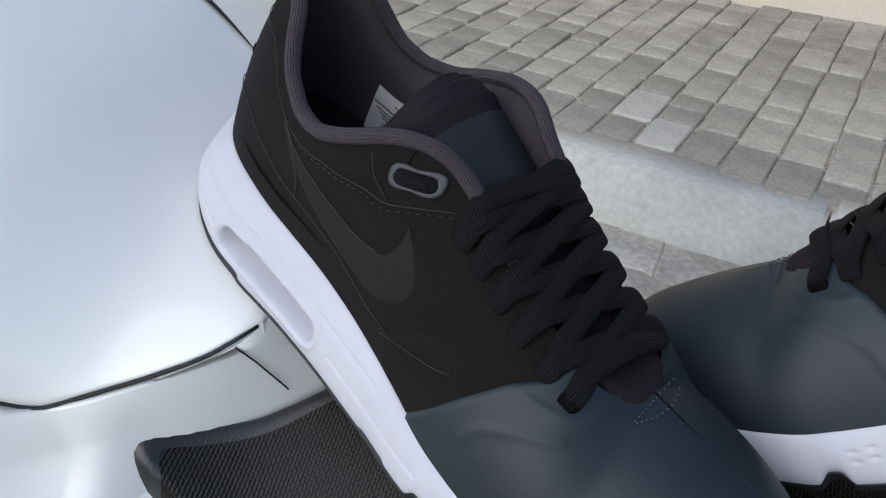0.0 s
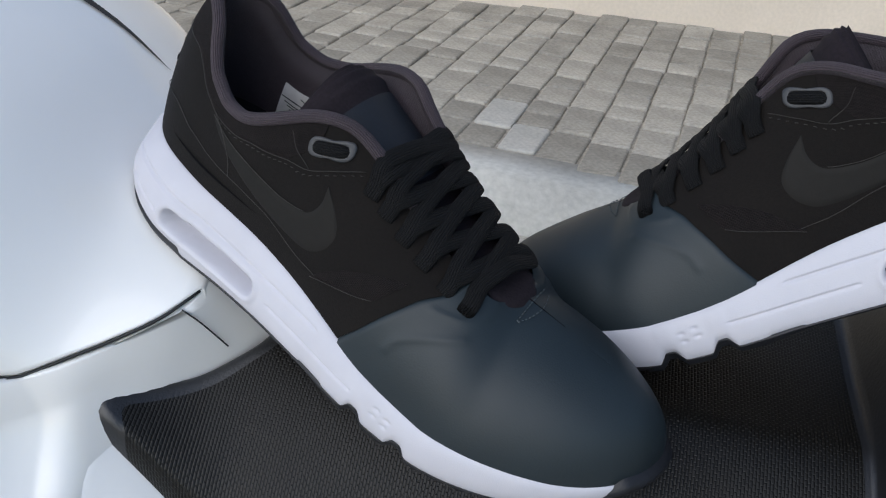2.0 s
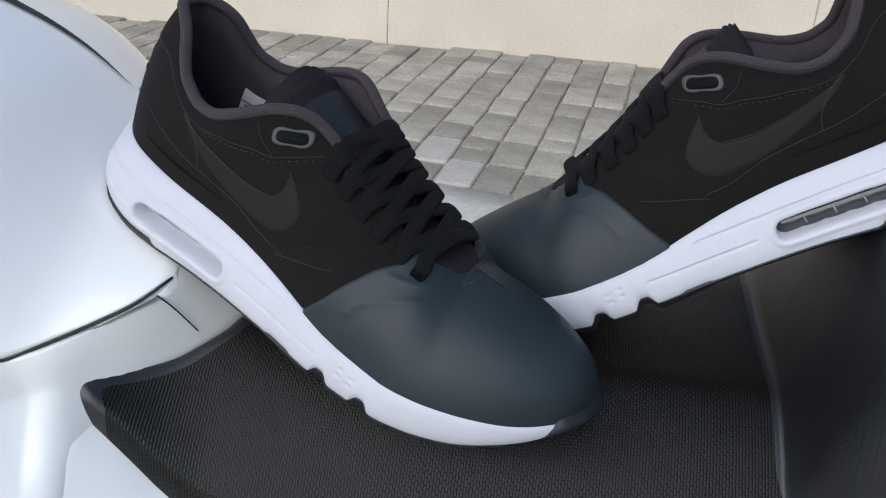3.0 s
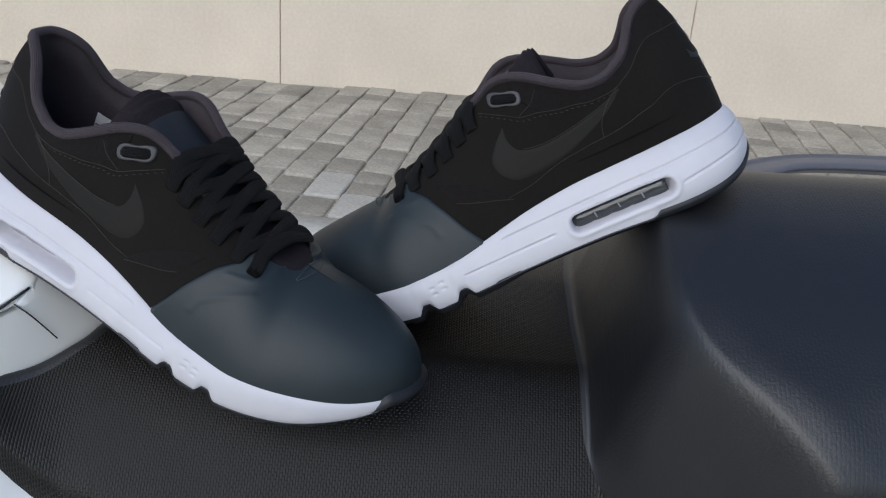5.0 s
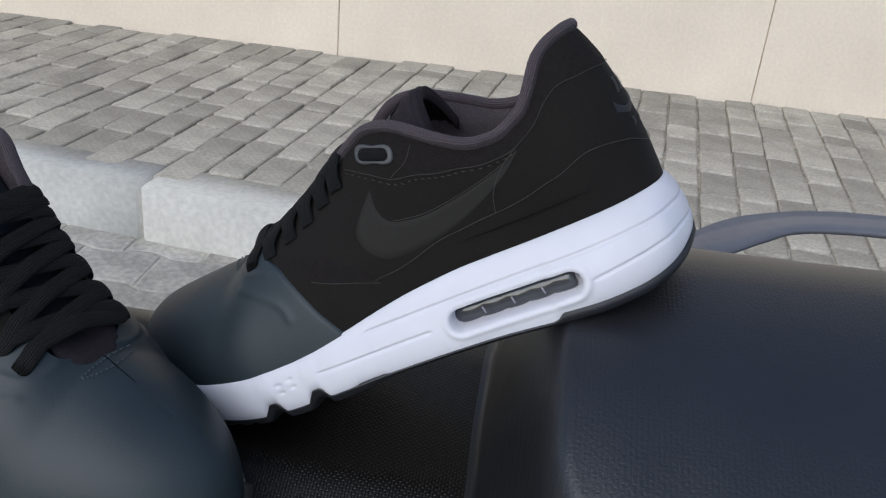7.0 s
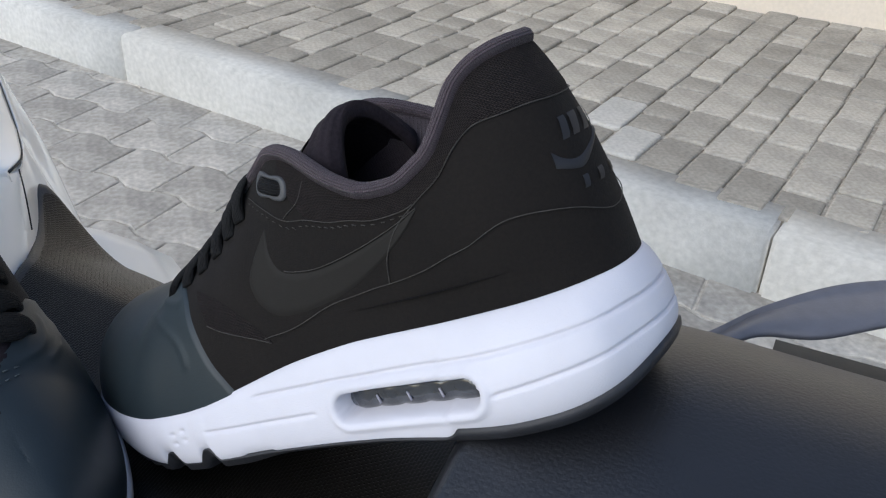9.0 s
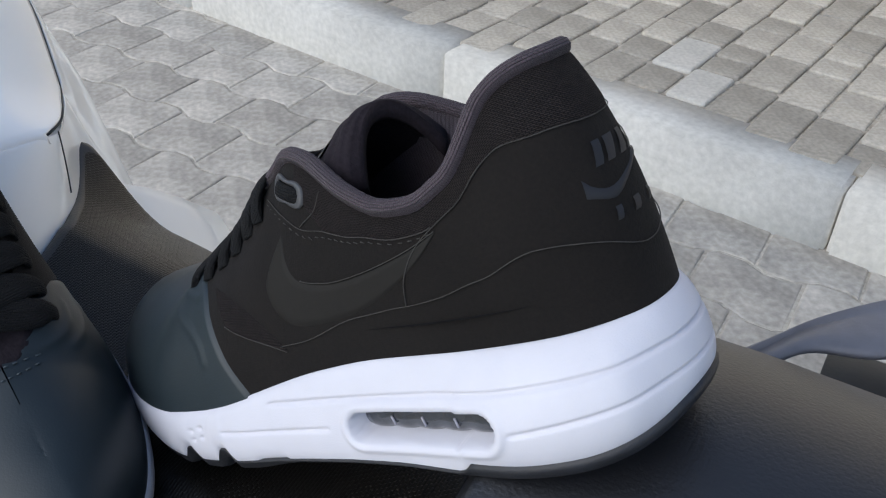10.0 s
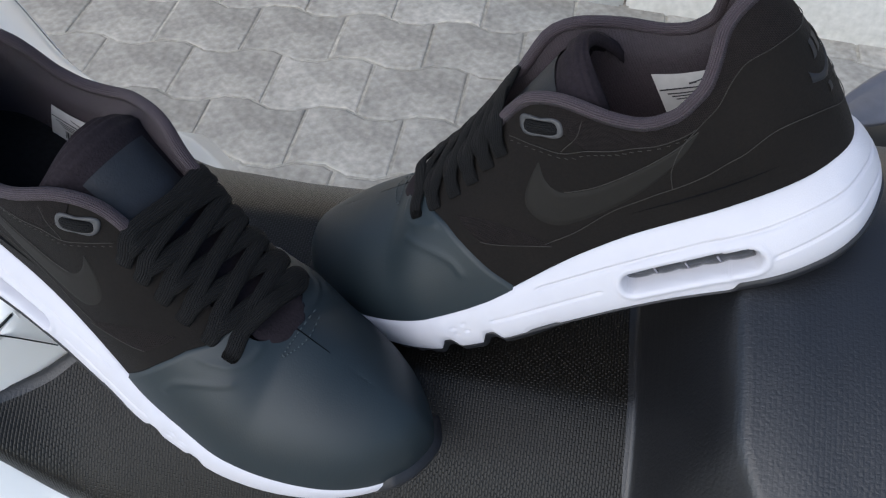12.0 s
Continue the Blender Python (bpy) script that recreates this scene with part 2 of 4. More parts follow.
# collar and throat edge of the upper for each place along the sole
T_X = [-1, 4, 9, 14, 20, 27, 33, 40, 56, 70, 84, 98, 107, 114, 120, 125, 133, 150, 170, 190, 198, 205, 212, 240, 262, 281]
T_PX = [23.5, 24.5, 27, 30.5, 34, 39.1, 43, 48.7, 60.5, 72.6, 84.3, 98.7, 107, 114.3, 119.8, 124.3, 131.7, 151, 171.5, 188, 193, 196.5, 199.5, 216, 229, 238]
T_PY = [0, 6, 9.5, 12.3, 14.8, 18.2, 22.2, 25.8, 30, 33, 32.6, 27.7, 25.3, 22.9, 20.9, 20.2, 20, 18.5, 17.5, 17, 14.5, 8, 0.3, 0.2, 0.1, 0]
T_PZ = [103, 103, 102.8, 102, 100.6, 97, 90, 81.5, 75.6, 76.5, 83.5, 93, 95.9, 96.4, 94, 91.8, 88.2, 76.5, 67, 61.5, 59.5, 58.8, 58.4, 57.3, 56, 55]
RISE_X, RISE_Z = [33, 56, 70, 84, 98, 112, 122, 133], [0, 3, 4.5, 5, 4.5, 4, 2, 0]
BULGE_X = [2, 20, 60, 110, 150, 200, 240, 281]
BULGE_F = [0.66, 0.64, 0.62, 0.6, 0.65, 0.8, 0.92, 0.98]
BULGE_G = [0.03, 0.08, 0.08, 0.05, 0.08, 0.12, 0.12, 0.08]


def shoe_curves():
    """Base, control and top points of the upper for each place round the sole, in millimetres."""
    n = len(RING)
    base, top, ctrl = [], [], []
    for i, (x, y) in enumerate(RING):
        a, b = RING[i - 1], RING[(i + 1) % n]
        tx, ty = b[0] - a[0], b[1] - a[1]
        l = math.hypot(tx, ty)
        nx, ny = -ty / l, tx / l
        ins = 1.5 + sole_inset(x)
        base.append((x + nx * ins, y + ny * ins, sole_top(x) - 3))
        sg = 1 if 0 < i < n // 2 + 2 and y > -3 or y > 0 else -1
        top.append((interp(x, T_X, T_PX), sg * interp(x, T_X, T_PY), interp(x, T_X, T_PZ) + (interp(x, RISE_X, RISE_Z) if sg < 0 else 0)))
    arr = np.array(top)
    for _ in range(3):
        arr = (np.roll(arr, 1, 0) + 2 * arr + np.roll(arr, -1, 0)) / 4
    for i, (x, y) in enumerate(RING):
        f, g = interp(x, BULGE_X, BULGE_F), interp(x, BULGE_X, BULGE_G)
        b, t = np.array(base[i]), arr[i]
        c = b + (t - b) * g
        c[2] = b[2] + (t[2] - b[2]) * f
        ctrl.append(c)
    return np.array(base), np.array(ctrl), arr


BASE, CTRL, TOP = shoe_curves()


def skin(s, v, off=0.0):
    """A place on the upper: s round the sole from the toe over the outer side, v from sole to top edge; off: outward, in mm."""
    n = len(RING)
    f = (s % 1.0) * n
    i = int(f) % n
    k = f - int(f)
    j = (i + 1) % n

    def at(i):
        return BASE[i] * (1 - v) ** 2 + CTRL[i] * 2 * v * (1 - v) + TOP[i] * v * v

    p = at(i) * (1 - k) + at(j) * k
    if off:
        ds = skin(s + 0.004, v) - skin(s - 0.004, v)
        dv = skin(s, min(v + 0.02, 1)) - skin(s, max(v - 0.02, 0))
        nn = np.cross(dv, ds)
        l = np.linalg.norm(nn)
        if l > 1e-9:
            nn = nn / l
            cen = np.array([min(max(p[0], 40), 235), 0, 40])
            if np.dot(nn, p - cen) < 0:
                nn = -nn
            p = p + nn * off
    return p


SIDE_S = np.linspace(0.02, 0.5, 140)
SIDE_V = np.linspace(0, 1, 40)
SIDE = np.array([[skin(s, v) for v in SIDE_V] for s in SIDE_S])


def side_place(x, z, off=0.0):
    """The place on the outer side of the upper at length x and height z, in mm."""
    d = (SIDE[:, :, 0] - x) ** 2 + (SIDE[:, :, 2] - z) ** 2
    i, j = np.unravel_index(np.argmin(d), d.shape)
    s, v = SIDE_S[i], SIDE_V[j]
    for _ in range(4):
        p = skin(s, v)
        a, b = (skin(s + 0.002, v) - p) / 0.002, (skin(s, v + 0.002) - p) / 0.002
        det = a[0] * b[2] - b[0] * a[2]
        if abs(det) < 1e-3:
            break
        ex, ez = x - p[0], z - p[2]
        s += max(-0.02, min(0.02, (ex * b[2] - b[0] * ez) / det))
        v = min(max(v + max(-0.1, min(0.1, (a[0] * ez - ex * a[2]) / det)), 0.0), 1.0)
    return skin(s, v, off)


def cap_edge_s(v, inner=False):
    """Where, along s, the toe cap ends at the height v."""
    lo, hi = (0.02, 0.34) if not inner else (0.66, 0.98)
    best, where = 1e9, lo
    for k in range(161):
        s = lo + (hi - lo) * k / 160
        p = skin(s, v)
        z = min(max(p[2], 20), 60)
        e = abs(p[0] - (147.5 + (z - 21) * 0.66 + max(0.0, z - 55) * 1.2))
        if e < best:
            best, where = e, s
    return where


def make_sneaker(label, m, sd, air_mat):
    """One low sneaker; sd is +1 or -1 for the side on which its outer wall lies."""
    shoe = thing("sneaker", label, "shoe", m, "pair of sneakers")

    def L(p):
        return (p[0] / 1000, sd * p[1] / 1000, p[2] / 1000)

    fl = sd < 0
    n = len(RING)
    # midsole: a wall round the ring, with the air windows, grooves and flex notches
    rows = 60
    fine = [(p.x, p.y) for p in spline([(x, y, 0) for x, y in SOLE_RING], 840, True)]
    P = []
    for i, (x, y) in enumerate(fine):
        a, b = fine[i - 1], fine[(i + 1) % len(fine)]
        tx, ty = b[0] - a[0], b[1] - a[1]
        l = math.hypot(tx, ty)
        ox, oy = ty / l, -tx / l
        zb, zt = sole_low(x), sole_top(x)
        notch = 5.5 * (math.exp(-((x - 169) / 4.0) ** 4) + math.exp(-((x - 191.5) / 4.0) ** 4))
        step = 1.2 * smooth01(136, 138, x) * (1 - smooth01(150, 153, x))
        zb = zb + notch + step + 2.8 * (1 - smooth01(60, 62, x))
        near = smooth01(-20, 12, y)
        lo_off = sole_flare(x) * near - 3.0 * (1 - near)
        hi_off = -sole_inset(x)
        line = [(x - ox * 9, y - oy * 9, zb + 0.5)]
        for j in range(rows + 1):
            v = j / rows
            z = zb + (zt - zb) * v
            off = lo_off + (hi_off - lo_off) * v + (1.5 + 2.8 * near * smooth01(4, 16, x) * (1 - smooth01(40, 70, x))) * math.sin(math.pi * v) - 1.6 * (1 - v) ** 9 - 1.4 * v ** 14
            if abs(y) > 25:
                # air window with a rounded outline and a soft lip
                qx, qz = abs(x - 75.8) - 23.4, abs(z - (12.9 - (x - 77) * 0.02)) - 0.2
                sdf = math.hypot(max(qx, 0), max(qz, 0)) - 4.1
                off -= 10.0 * (1 - smooth01(-0.9, 0.7, sdf))
                off += 0.8 * math.exp(-((sdf - 2.4) / 1.3) ** 2)
            # moulded grooves
            g1 = 20.3 + (140 - x) * 0.032
            if x < 141:
                off -= 1.2 * math.exp(-((z - g1) / 0.55) ** 2) * smooth01(0, 4, 141 - x)
            if 112 < x < 166 and y > 0:
                off -= 1.1 * math.exp(-((z - (11.9 - (x - 114) * 0.02)) / 0.55) ** 2) * smooth01(112, 115, x) * smooth01(0, 3, 166 - x)
            if x < 45:
                off -= 1.1 * math.exp(-((z - (12.4 + (43 - x) * 0.10)) / 0.55) ** 2) * smooth01(0, 3, 45 - x)
            # dimples by the flex notches
            for dx, dz in ((178, 8.6), (184, 7.4), (178.6, 12.0), (184.6, 10.8)):
                off -= 0.8 * math.exp(-(((x - dx) / 1.3) ** 2 + ((z - dz) / 0.8) ** 2))
            line.append((x + ox * off, y + oy * off, z))
        line.append((x - ox * 14, y - oy * 14, zt - 1.2))
        P.append([L(p) for p in line])
    bm = grid_bm(P, close_u=True, flip=fl)
    bm.verts.ensure_lookup_table()
    w = rows + 3
    bm.faces.new([bm.verts[i * w] for i in range(len(fine))])
    tidy(bm, 1e-6)
    part("midsole", bm, M_SOLE, shoe, "white foam midsole with moulded grooves")
    # air cushions seen in the windows
    for sg in (1, -1):
        y0 = (44.0 if air_mat is M_AIR else 41.5) if sg > 0 else 36.0
        path = [Vector(L((51 + 52 * k / 20, sg * (y0 - 8.6), 13.1 - (52 * k / 20 - 26) * 0.02))) for k in range(21)]
        cush = part("air_cushion", tube_bm(path, 0.0035, 0.0050, 12, squash=lambda t: 0.86 + 0.14 * abs(math.sin(t * 15.7))), air_mat, shoe, "clear air cushion in a window of the sole")
        for k in (5, 10, 15) if air_mat is M_AIR else ():
            c = path[k]
            part("rib", tube_bm([c + Vector((0, sg * sd * 0.0036, -0.002)), c + Vector((0.0006, sg * sd * 0.0036, 0.001))], 0.0004, sides=5), M_AIRPALE, cush)
    # outsole
    P = []
    for i, (x, y) in enumerate(RING):
        a, b = RING[i - 1], RING[(i + 1) % n]
        tx, ty = b[0] - a[0], b[1] - a[1]
        l = math.hypot(tx, ty)
        ox, oy = ty / l, -tx / l
        zb = sole_low(x)
        near = smooth01(-20, 12, y)
        e = sole_flare(x) * near - 3.0 * (1 - near) - 1.0
        notch = 5.2 * (math.exp(-((x - 169) / 4.2) ** 4) + math.exp(-((x - 191.5) / 4.2) ** 4))
        lift = 2.8 * (1 - smooth01(60, 62, x))
        cap = smooth01(262, 273, x)
        toe = (sole_top(x) + 1.0 - zb) * cap ** 1.4
        low = zb - 2.4 * (0.3 + 0.7 * smooth01(130, 155, x)) + notch * 0.9
        if x < 61:
            low = zb - 0.6
        tread = 0.9 * (1 if int(x / 5.5) % 2 else 0) * smooth01(200, 205, x)
        hi = e + (1.6 - e - 2.2) * cap
        line = []
        for o, z in ((-16, low - 2.5 + tread), (e - 3, low - 1.0 + tread), (e - 0.8, low + tread), (e + 0.4, zb + 0.3 + lift * 0.4 + notch), (e + 0.7, zb + 0.6 + lift + notch), (hi + 0.5 * cap, zb + 0.8 + lift + notch + toe * 0.6), (hi, zb + 0.9 + lift + notch + toe), (hi - 5, zb + 1.6 + lift + notch + toe)):
            line.append(L((x + ox * o, y + oy * o, z)))
        P.append(line)
    bm = grid_bm(P, close_u=True, flip=fl)
    bm.verts.ensure_lookup_table()
    bm.faces.new([bm.verts[i * 8] for i in range(n)])
    tidy(bm, 1e-6)
    part("outsole", bm, M_RUBBER, shoe, "thin black rubber outsole")
    # upper and toe cap share one skin, split along the cap's edge
    vs = [k / 26 for k in range(27)]
    edge_o, edge_i = [cap_edge_s(v) for v in vs], [cap_edge_s(v, True) for v in vs]
    ker = np.array([1, 2, 3, 2, 1]) / 9
    edge_o = np.convolve(np.pad(edge_o, 2, mode="edge"), ker, "valid")
    edge_i = np.convolve(np.pad(edge_i, 2, mode="edge"), ker, "valid")
    P, U = [], []
    for k in range(181):
        t = k / 180
        P.append([L(skin(eo + (ei - eo) * t, v, 0.0)) for v, eo, ei in zip(vs, edge_o, edge_i)])
        U.append([(q[0], q[2]) for q in P[-1]])
    part("upper", grid_bm(P, U, flip=fl), M_NUBUCK, shoe, "black nubuck upper")
    creases = []
    for pts in ([(0.219, 0.28), (0.214, 0.40), (0.197, 0.55), (0.181, 0.67)], [(0.208, 0.68), (0.197, 0.72), (0.186, 0.78), (0.177, 0.87), (0.175, 0.96)]):
        for p in spline([(a, b, 0) for a, b in pts], 26):
            creases += [skin(p.x, p.y), skin(1.004 - p.x, p.y)]
    creases = np.array(creases)
    P = []
    rows_c, cols_c = 54, 200
    for k in range(cols_c + 1):
        t = k / cols_c
        line = []
        for j in range(rows_c + 1):
            v = j / rows_c
            eo, ei = interp(v, vs, edge_o), interp(v, vs, edge_i)
            sv = ei - 1 + (eo - (ei - 1)) * t
            d = math.sqrt(float(((creases - skin(sv, v)) ** 2).sum(1).min()))
            lip = 0.9 if 0 < k < cols_c else -0.4
            q = skin(sv, v, lip + 0.55 * math.exp(-(d / 1.5) ** 2))
            ridge = skin(sv, 1.0)
            if abs(ridge[1]) < 1.5 and v > 0.8:
                f = smooth01(0.8, 1.0, v)
                q = q * (1 - f) + (skin(sv, v) + np.array([0, 0, 0.9])) * f
            line.append(L(q))
        P.append(line)
    bm = grid_bm(P, flip=fl)
    bmesh.ops.remove_doubles(bm, verts=bm.verts, dist=0.0004)
    part("toe_cap", bm, M_CAP, shoe, "smooth slate-blue moulded toe cap")
    # lining and insole
    P, U = [], []
    for k in range(121):
        s = 0.235 + 0.53 * k / 120
        line = []
        for j in range(15):
            v = 1 - 0.93 * j / 14
            q = skin(s, v)
            c = np.array([min(max(q[0], 45), 150), 0, q[2]])
            d = c - q
            d = d / max(np.linalg.norm(d), 1e-6)
            inn = 1.0 + 5.0 * min(1, j / 3)
            line.append(L(q + d * inn))
        P.append(line)
        U.append([(k * 0.0022, j * 0.006) for j in range(15)])
    part("lining", grid_bm(P, U, flip=not fl), M_KNIT, shoe, "grey knitted collar lining")
    bm = bmesh.new()
    bm.faces.new([bm.verts.new(L((x * 0.9 + 12, y * 0.86, 41 + 2 * smooth01(120, 20, x) - 10 * smooth01(90, 190, x)))) for x, y in RING[::4]])
    part("insole", bm, M_INSOLE, shoe, "black padded insole")
    # collar trim
    path = []
    for k in range(111):
        s = 0.240 + 0.520 * k / 110
        q = skin(s, 1.0)
        path.append(Vector(L(q + np.array([0, -0.6 * np.sign(q[1]), -0.4]))))
    part("collar_trim", tube_bm(path, 0.0028, 0.0027, 10, squash=lambda t: min(1, 0.55 + 12 * min(t, 1 - t))), M_KNIT, shoe, "padded mauve-grey knit collar edge")
    # open mesh between the collar and the bonded overlays, all round the heel
    band_s = [0.311, 0.325, 0.336, 0.347, 0.361, 0.375, 0.400, 0.417, 0.436, 0.458, 0.489, 0.514]
    band_v = [0.80, 0.65, 0.68, 0.74, 0.77, 0.785, 0.805, 0.76, 0.71, 0.69, 0.675, 0.67]
    P, U = [], []
    run = 0.0
    for k in range(121):
        sv = 0.311 + (0.717 - 0.311) * k / 120
        lo = interp(min(sv, 1.028 - sv), band_s, band_v)
        line = [L(skin(sv, lo + (0.975 - lo) * j / 9, 0.4 if 0 < j < 9 else 0.05)) for j in range(10)]
        if k:
            run += (Vector(line[5]) - Vector(P[-1][5])).length
        up = [0.0]
        for a, b in zip(line, line[1:]):
            up.append(up[-1] + (Vector(b) - Vector(a)).length)
        P.append(line)
        U.append([(run, h) for h in up])
    part("mesh_band", grid_bm(P, U, flip=fl), M_MESH, shoe, "dark open mesh round the collar and heel")
    P, U = [], []
    for k in range(21):
        x = 126 + 38 * k / 20
        zl, zt = interp(x, [126, 144, 155.6, 164], [36.6, 42.5, 46.2, 57]), interp(x, [126, 130.3, 138.4, 147.5, 157.4, 164], [37, 42.1, 49, 53.7, 56.7, 57.8])
        P.append([L(side_place(x, zl + (zt - zl) * j / 6, 0.4 if 0 < j < 6 else 0.05)) for j in range(7)])
        U.append([(x / 1000, (zl + (zt - zl) * j / 6) / 1000) for j in range(7)])
    part("mesh_patch", grid_bm(P, U, flip=fl), M_MESH, shoe, "dark open-mesh patch behind the toe cap")
    # plain side emblem
    up = spline([(117.8, 73, 0), (117.6, 65.5, 0), (113.3, 59.2, 0), (104, 57.3, 0), (94.8, 57.4, 0), (80.2, 59.9, 0), (65.6, 63.6, 0), (56, 67.2, 0)], 40)
    lo = spline([(118.2, 72.8, 0), (125.8, 65.4, 0), (130.1, 58.4, 0), (128.6, 51.6, 0), (123.9, 46.4, 0), (117.5, 44, 0), (105.2, 44.4, 0), (90.3, 47.2, 0), (75.5, 53, 0), (63.5, 60.1, 0), (56, 66.8, 0)], 40)
    P = []
    for a, b in zip(up, lo):
        P.append([L(side_place(a.x + (b.x - a.x) * j / 9, a.y + (b.y - a.y) * j / 9, -0.2 if j in (0, 9) else 0.4)) for j in range(10)])
    part("side_emblem", grid_bm(P, flip=fl), M_EMBLEM, shoe, "plain dark satin emblem shape")
    # bonded edges: along the emblem, round the counter, above the sole and under the mesh
    path = [Vector(L(side_place(p.x, p.y + 0.2, 0.45))) for p in up[12:]]
    part("bonded_edge", tube_bm(path, 0.00018, 0.00016, 5), M_SEAMLINE, shoe)
    counter = [(0.353, 0.33), (0.356, 0.5), (0.364, 0.68), (0.375, 0.775)] + list(zip(band_s[6:], band_v[6:]))
    counter += [(1.028 - a, b) for a, b in reversed(counter[:-1])]
    mudguard = [(0.283, 0.18), (0.303, 0.17), (0.333, 0.25), (0.353, 0.33), (0.378, 0.38), (0.400, 0.37), (0.428, 0.32), (0.453, 0.28), (0.494, 0.22), (0.514, 0.205), (0.534, 0.22), (0.575, 0.28), (0.60, 0.32), (0.65, 0.36)]
    under_mesh = [(0.283, 0.87), (0.297, 0.73), (0.311, 0.64)] + list(zip(band_s[1:6], band_v[1:6]))
    mesh_front = [(0.328, 0.88), (0.322, 0.74), (0.311, 0.65)]
    patch_low = [(0.286, 0.15), (0.261, 0.30), (0.242, 0.42)]
    for pts, n_p in ((counter, 110), (mudguard, 90), (under_mesh, 40), (mesh_front, 10), (patch_low, 16)):
        path = [Vector(L(skin(p.x, p.y, 0.45))) for p in spline([(a, b, 0) for a, b in pts], n_p)]
        part("bonded_edge", tube_bm(path, 0.00018, 0.00018, 5), M_SEAMLINE, shoe)
    # row of small stitches under the mesh
    for k, p in enumerate(spline([(a, b - 0.03, 0) for a, b in under_mesh], 49)):
        if k % 2 == 0 and k < 48:
            a, b = skin(p.x, p.y, 0.25), skin(p.x + 0.0016, p.y + (0 if k > 16 else -0.012), 0.25)
            part("stitch", tube_bm([Vector(L(a)), Vector(L(b))], 0.0002, 0.0002, 4), M_SEAMLINE, shoe)
    # heel emblem: plain shapes
    def heel_shape(corners):
        """A flat raised patch between a lower and an upper line of (s, v) places."""
        P = []
        for (a, b), (c, d) in corners:
            P.append([L(skin(a + (c - a) * j / 4, b + (d - b) * j / 4, 0.1 if j in (0, 4) else 0.5)) for j in range(5)])
        part("heel_emblem", grid_bm(P, flip=fl), M_HEELMARK, shoe, "plain dark shape on the heel")

    for k in range(4):
        a = 0.482 + 0.0185 * k
        heel_shape([((a + w, 0.495), (a + w + 0.007, 0.585)) for w in (0, 0.003, 0.009, 0.012)])
    heel_shape([((0.462 + 0.10 * t, 0.41 - 0.035 * math.sin(math.pi * min(1, t * 1.5)) + 0.10 * max(0, t - 0.3)), (0.463 + 0.10 * t, 0.475 - 0.06 * math.sin(math.pi * min(1, t * 1.3) ** 0.7) + 0.02 * max(0, t - 0.3))) for t in (k / 16 for k in range(17))])
    for k in range(3):
        a = 0.483 + 0.025 * k
        heel_shape([((a + w, 0.305), (a + w + 0.003, 0.35)) for w in (0, 0.003, 0.008)])
    # tongue
    mid = spline([(203, 0, 51), (189, 0, 59), (168, 0, 67), (146, 0, 76), (124, 0, 87), (107, 0, 96), (96, 0, 101.2), (90.5, 0, 100.8)], 44)
    P, Q = [], []
    for k, c in enumerate(mid):
        t = k / 43
        hw = interp(t, [0, 0.1, 0.5, 0.8, 0.95, 1], [10, 17, 22, 25, 24, 20])
        dr = interp(t, [0, 0.5, 0.8, 1], [2, 5, 12, 20])
        P.append([(c.x - 4 * (u * u) * t, u * hw, c.z - dr * abs(u) ** 2.2 + 1.5 * abs(math.sin(math.pi * (t - 0.76) / 0.07)) * smooth01(0.75, 0.79, t)) for u in [j / 12 - 1 for j in range(25)]])
    full = []
    for row in P:
        full.append([L(p) for p in row] + [L((p[0] + 1.5, p[1] * 0.93, p[2] - 5)) for p in reversed(row)])
    bm = grid_bm(full, close_v=True, flip=fl)
    bm.verts.ensure_lookup_table()
    wl = len(full[0])
    last = (len(full) - 1) * wl
    for j in range(24):
        try:
            bm.faces.new([bm.verts[last + j], bm.verts[last + j + 1], bm.verts[last + wl - 2 - j], bm.verts[last + wl - 1 - j]])
        except ValueError:
            pass
    bmesh.ops.recalc_face_normals(bm, faces=bm.faces)
    tongue = part("tongue", bm, M_TONGUE, shoe, "padded dark fabric tongue")
    P = []
    for k in range(12):
        c = mid[20 + k]
        t = (20 + k) / 43
        dr = interp(t, [0, 0.5, 0.8, 1], [2, 5, 12, 20])
        hw = interp(t, [0, 0.1, 0.5, 0.8, 0.95, 1], [10, 17, 22, 25, 24, 20])
        P.append([L((c.x - 4 * u * u * t, u * hw, c.z - dr * abs(u) ** 2.2 + 0.9)) for u in [(j / 5 - 1) * 0.7 for j in range(11)]])
    part("patch", grid_bm(P, flip=fl), M_PATCH, tongue, "dark navy woven tongue patch")
    # laces
    def eyelet(x, sg, v=0.9, off=0.9):
        span = np.linspace(0.14, 0.34, 90) if sg > 0 else np.linspace(0.68, 0.86, 90)
        best = min((abs(skin(s, v)[0] - x), s) for s in span)[1]
        return skin(best, v, off)

    ex = [133.5, 142.5, 152.7, 163.5, 176, 187]
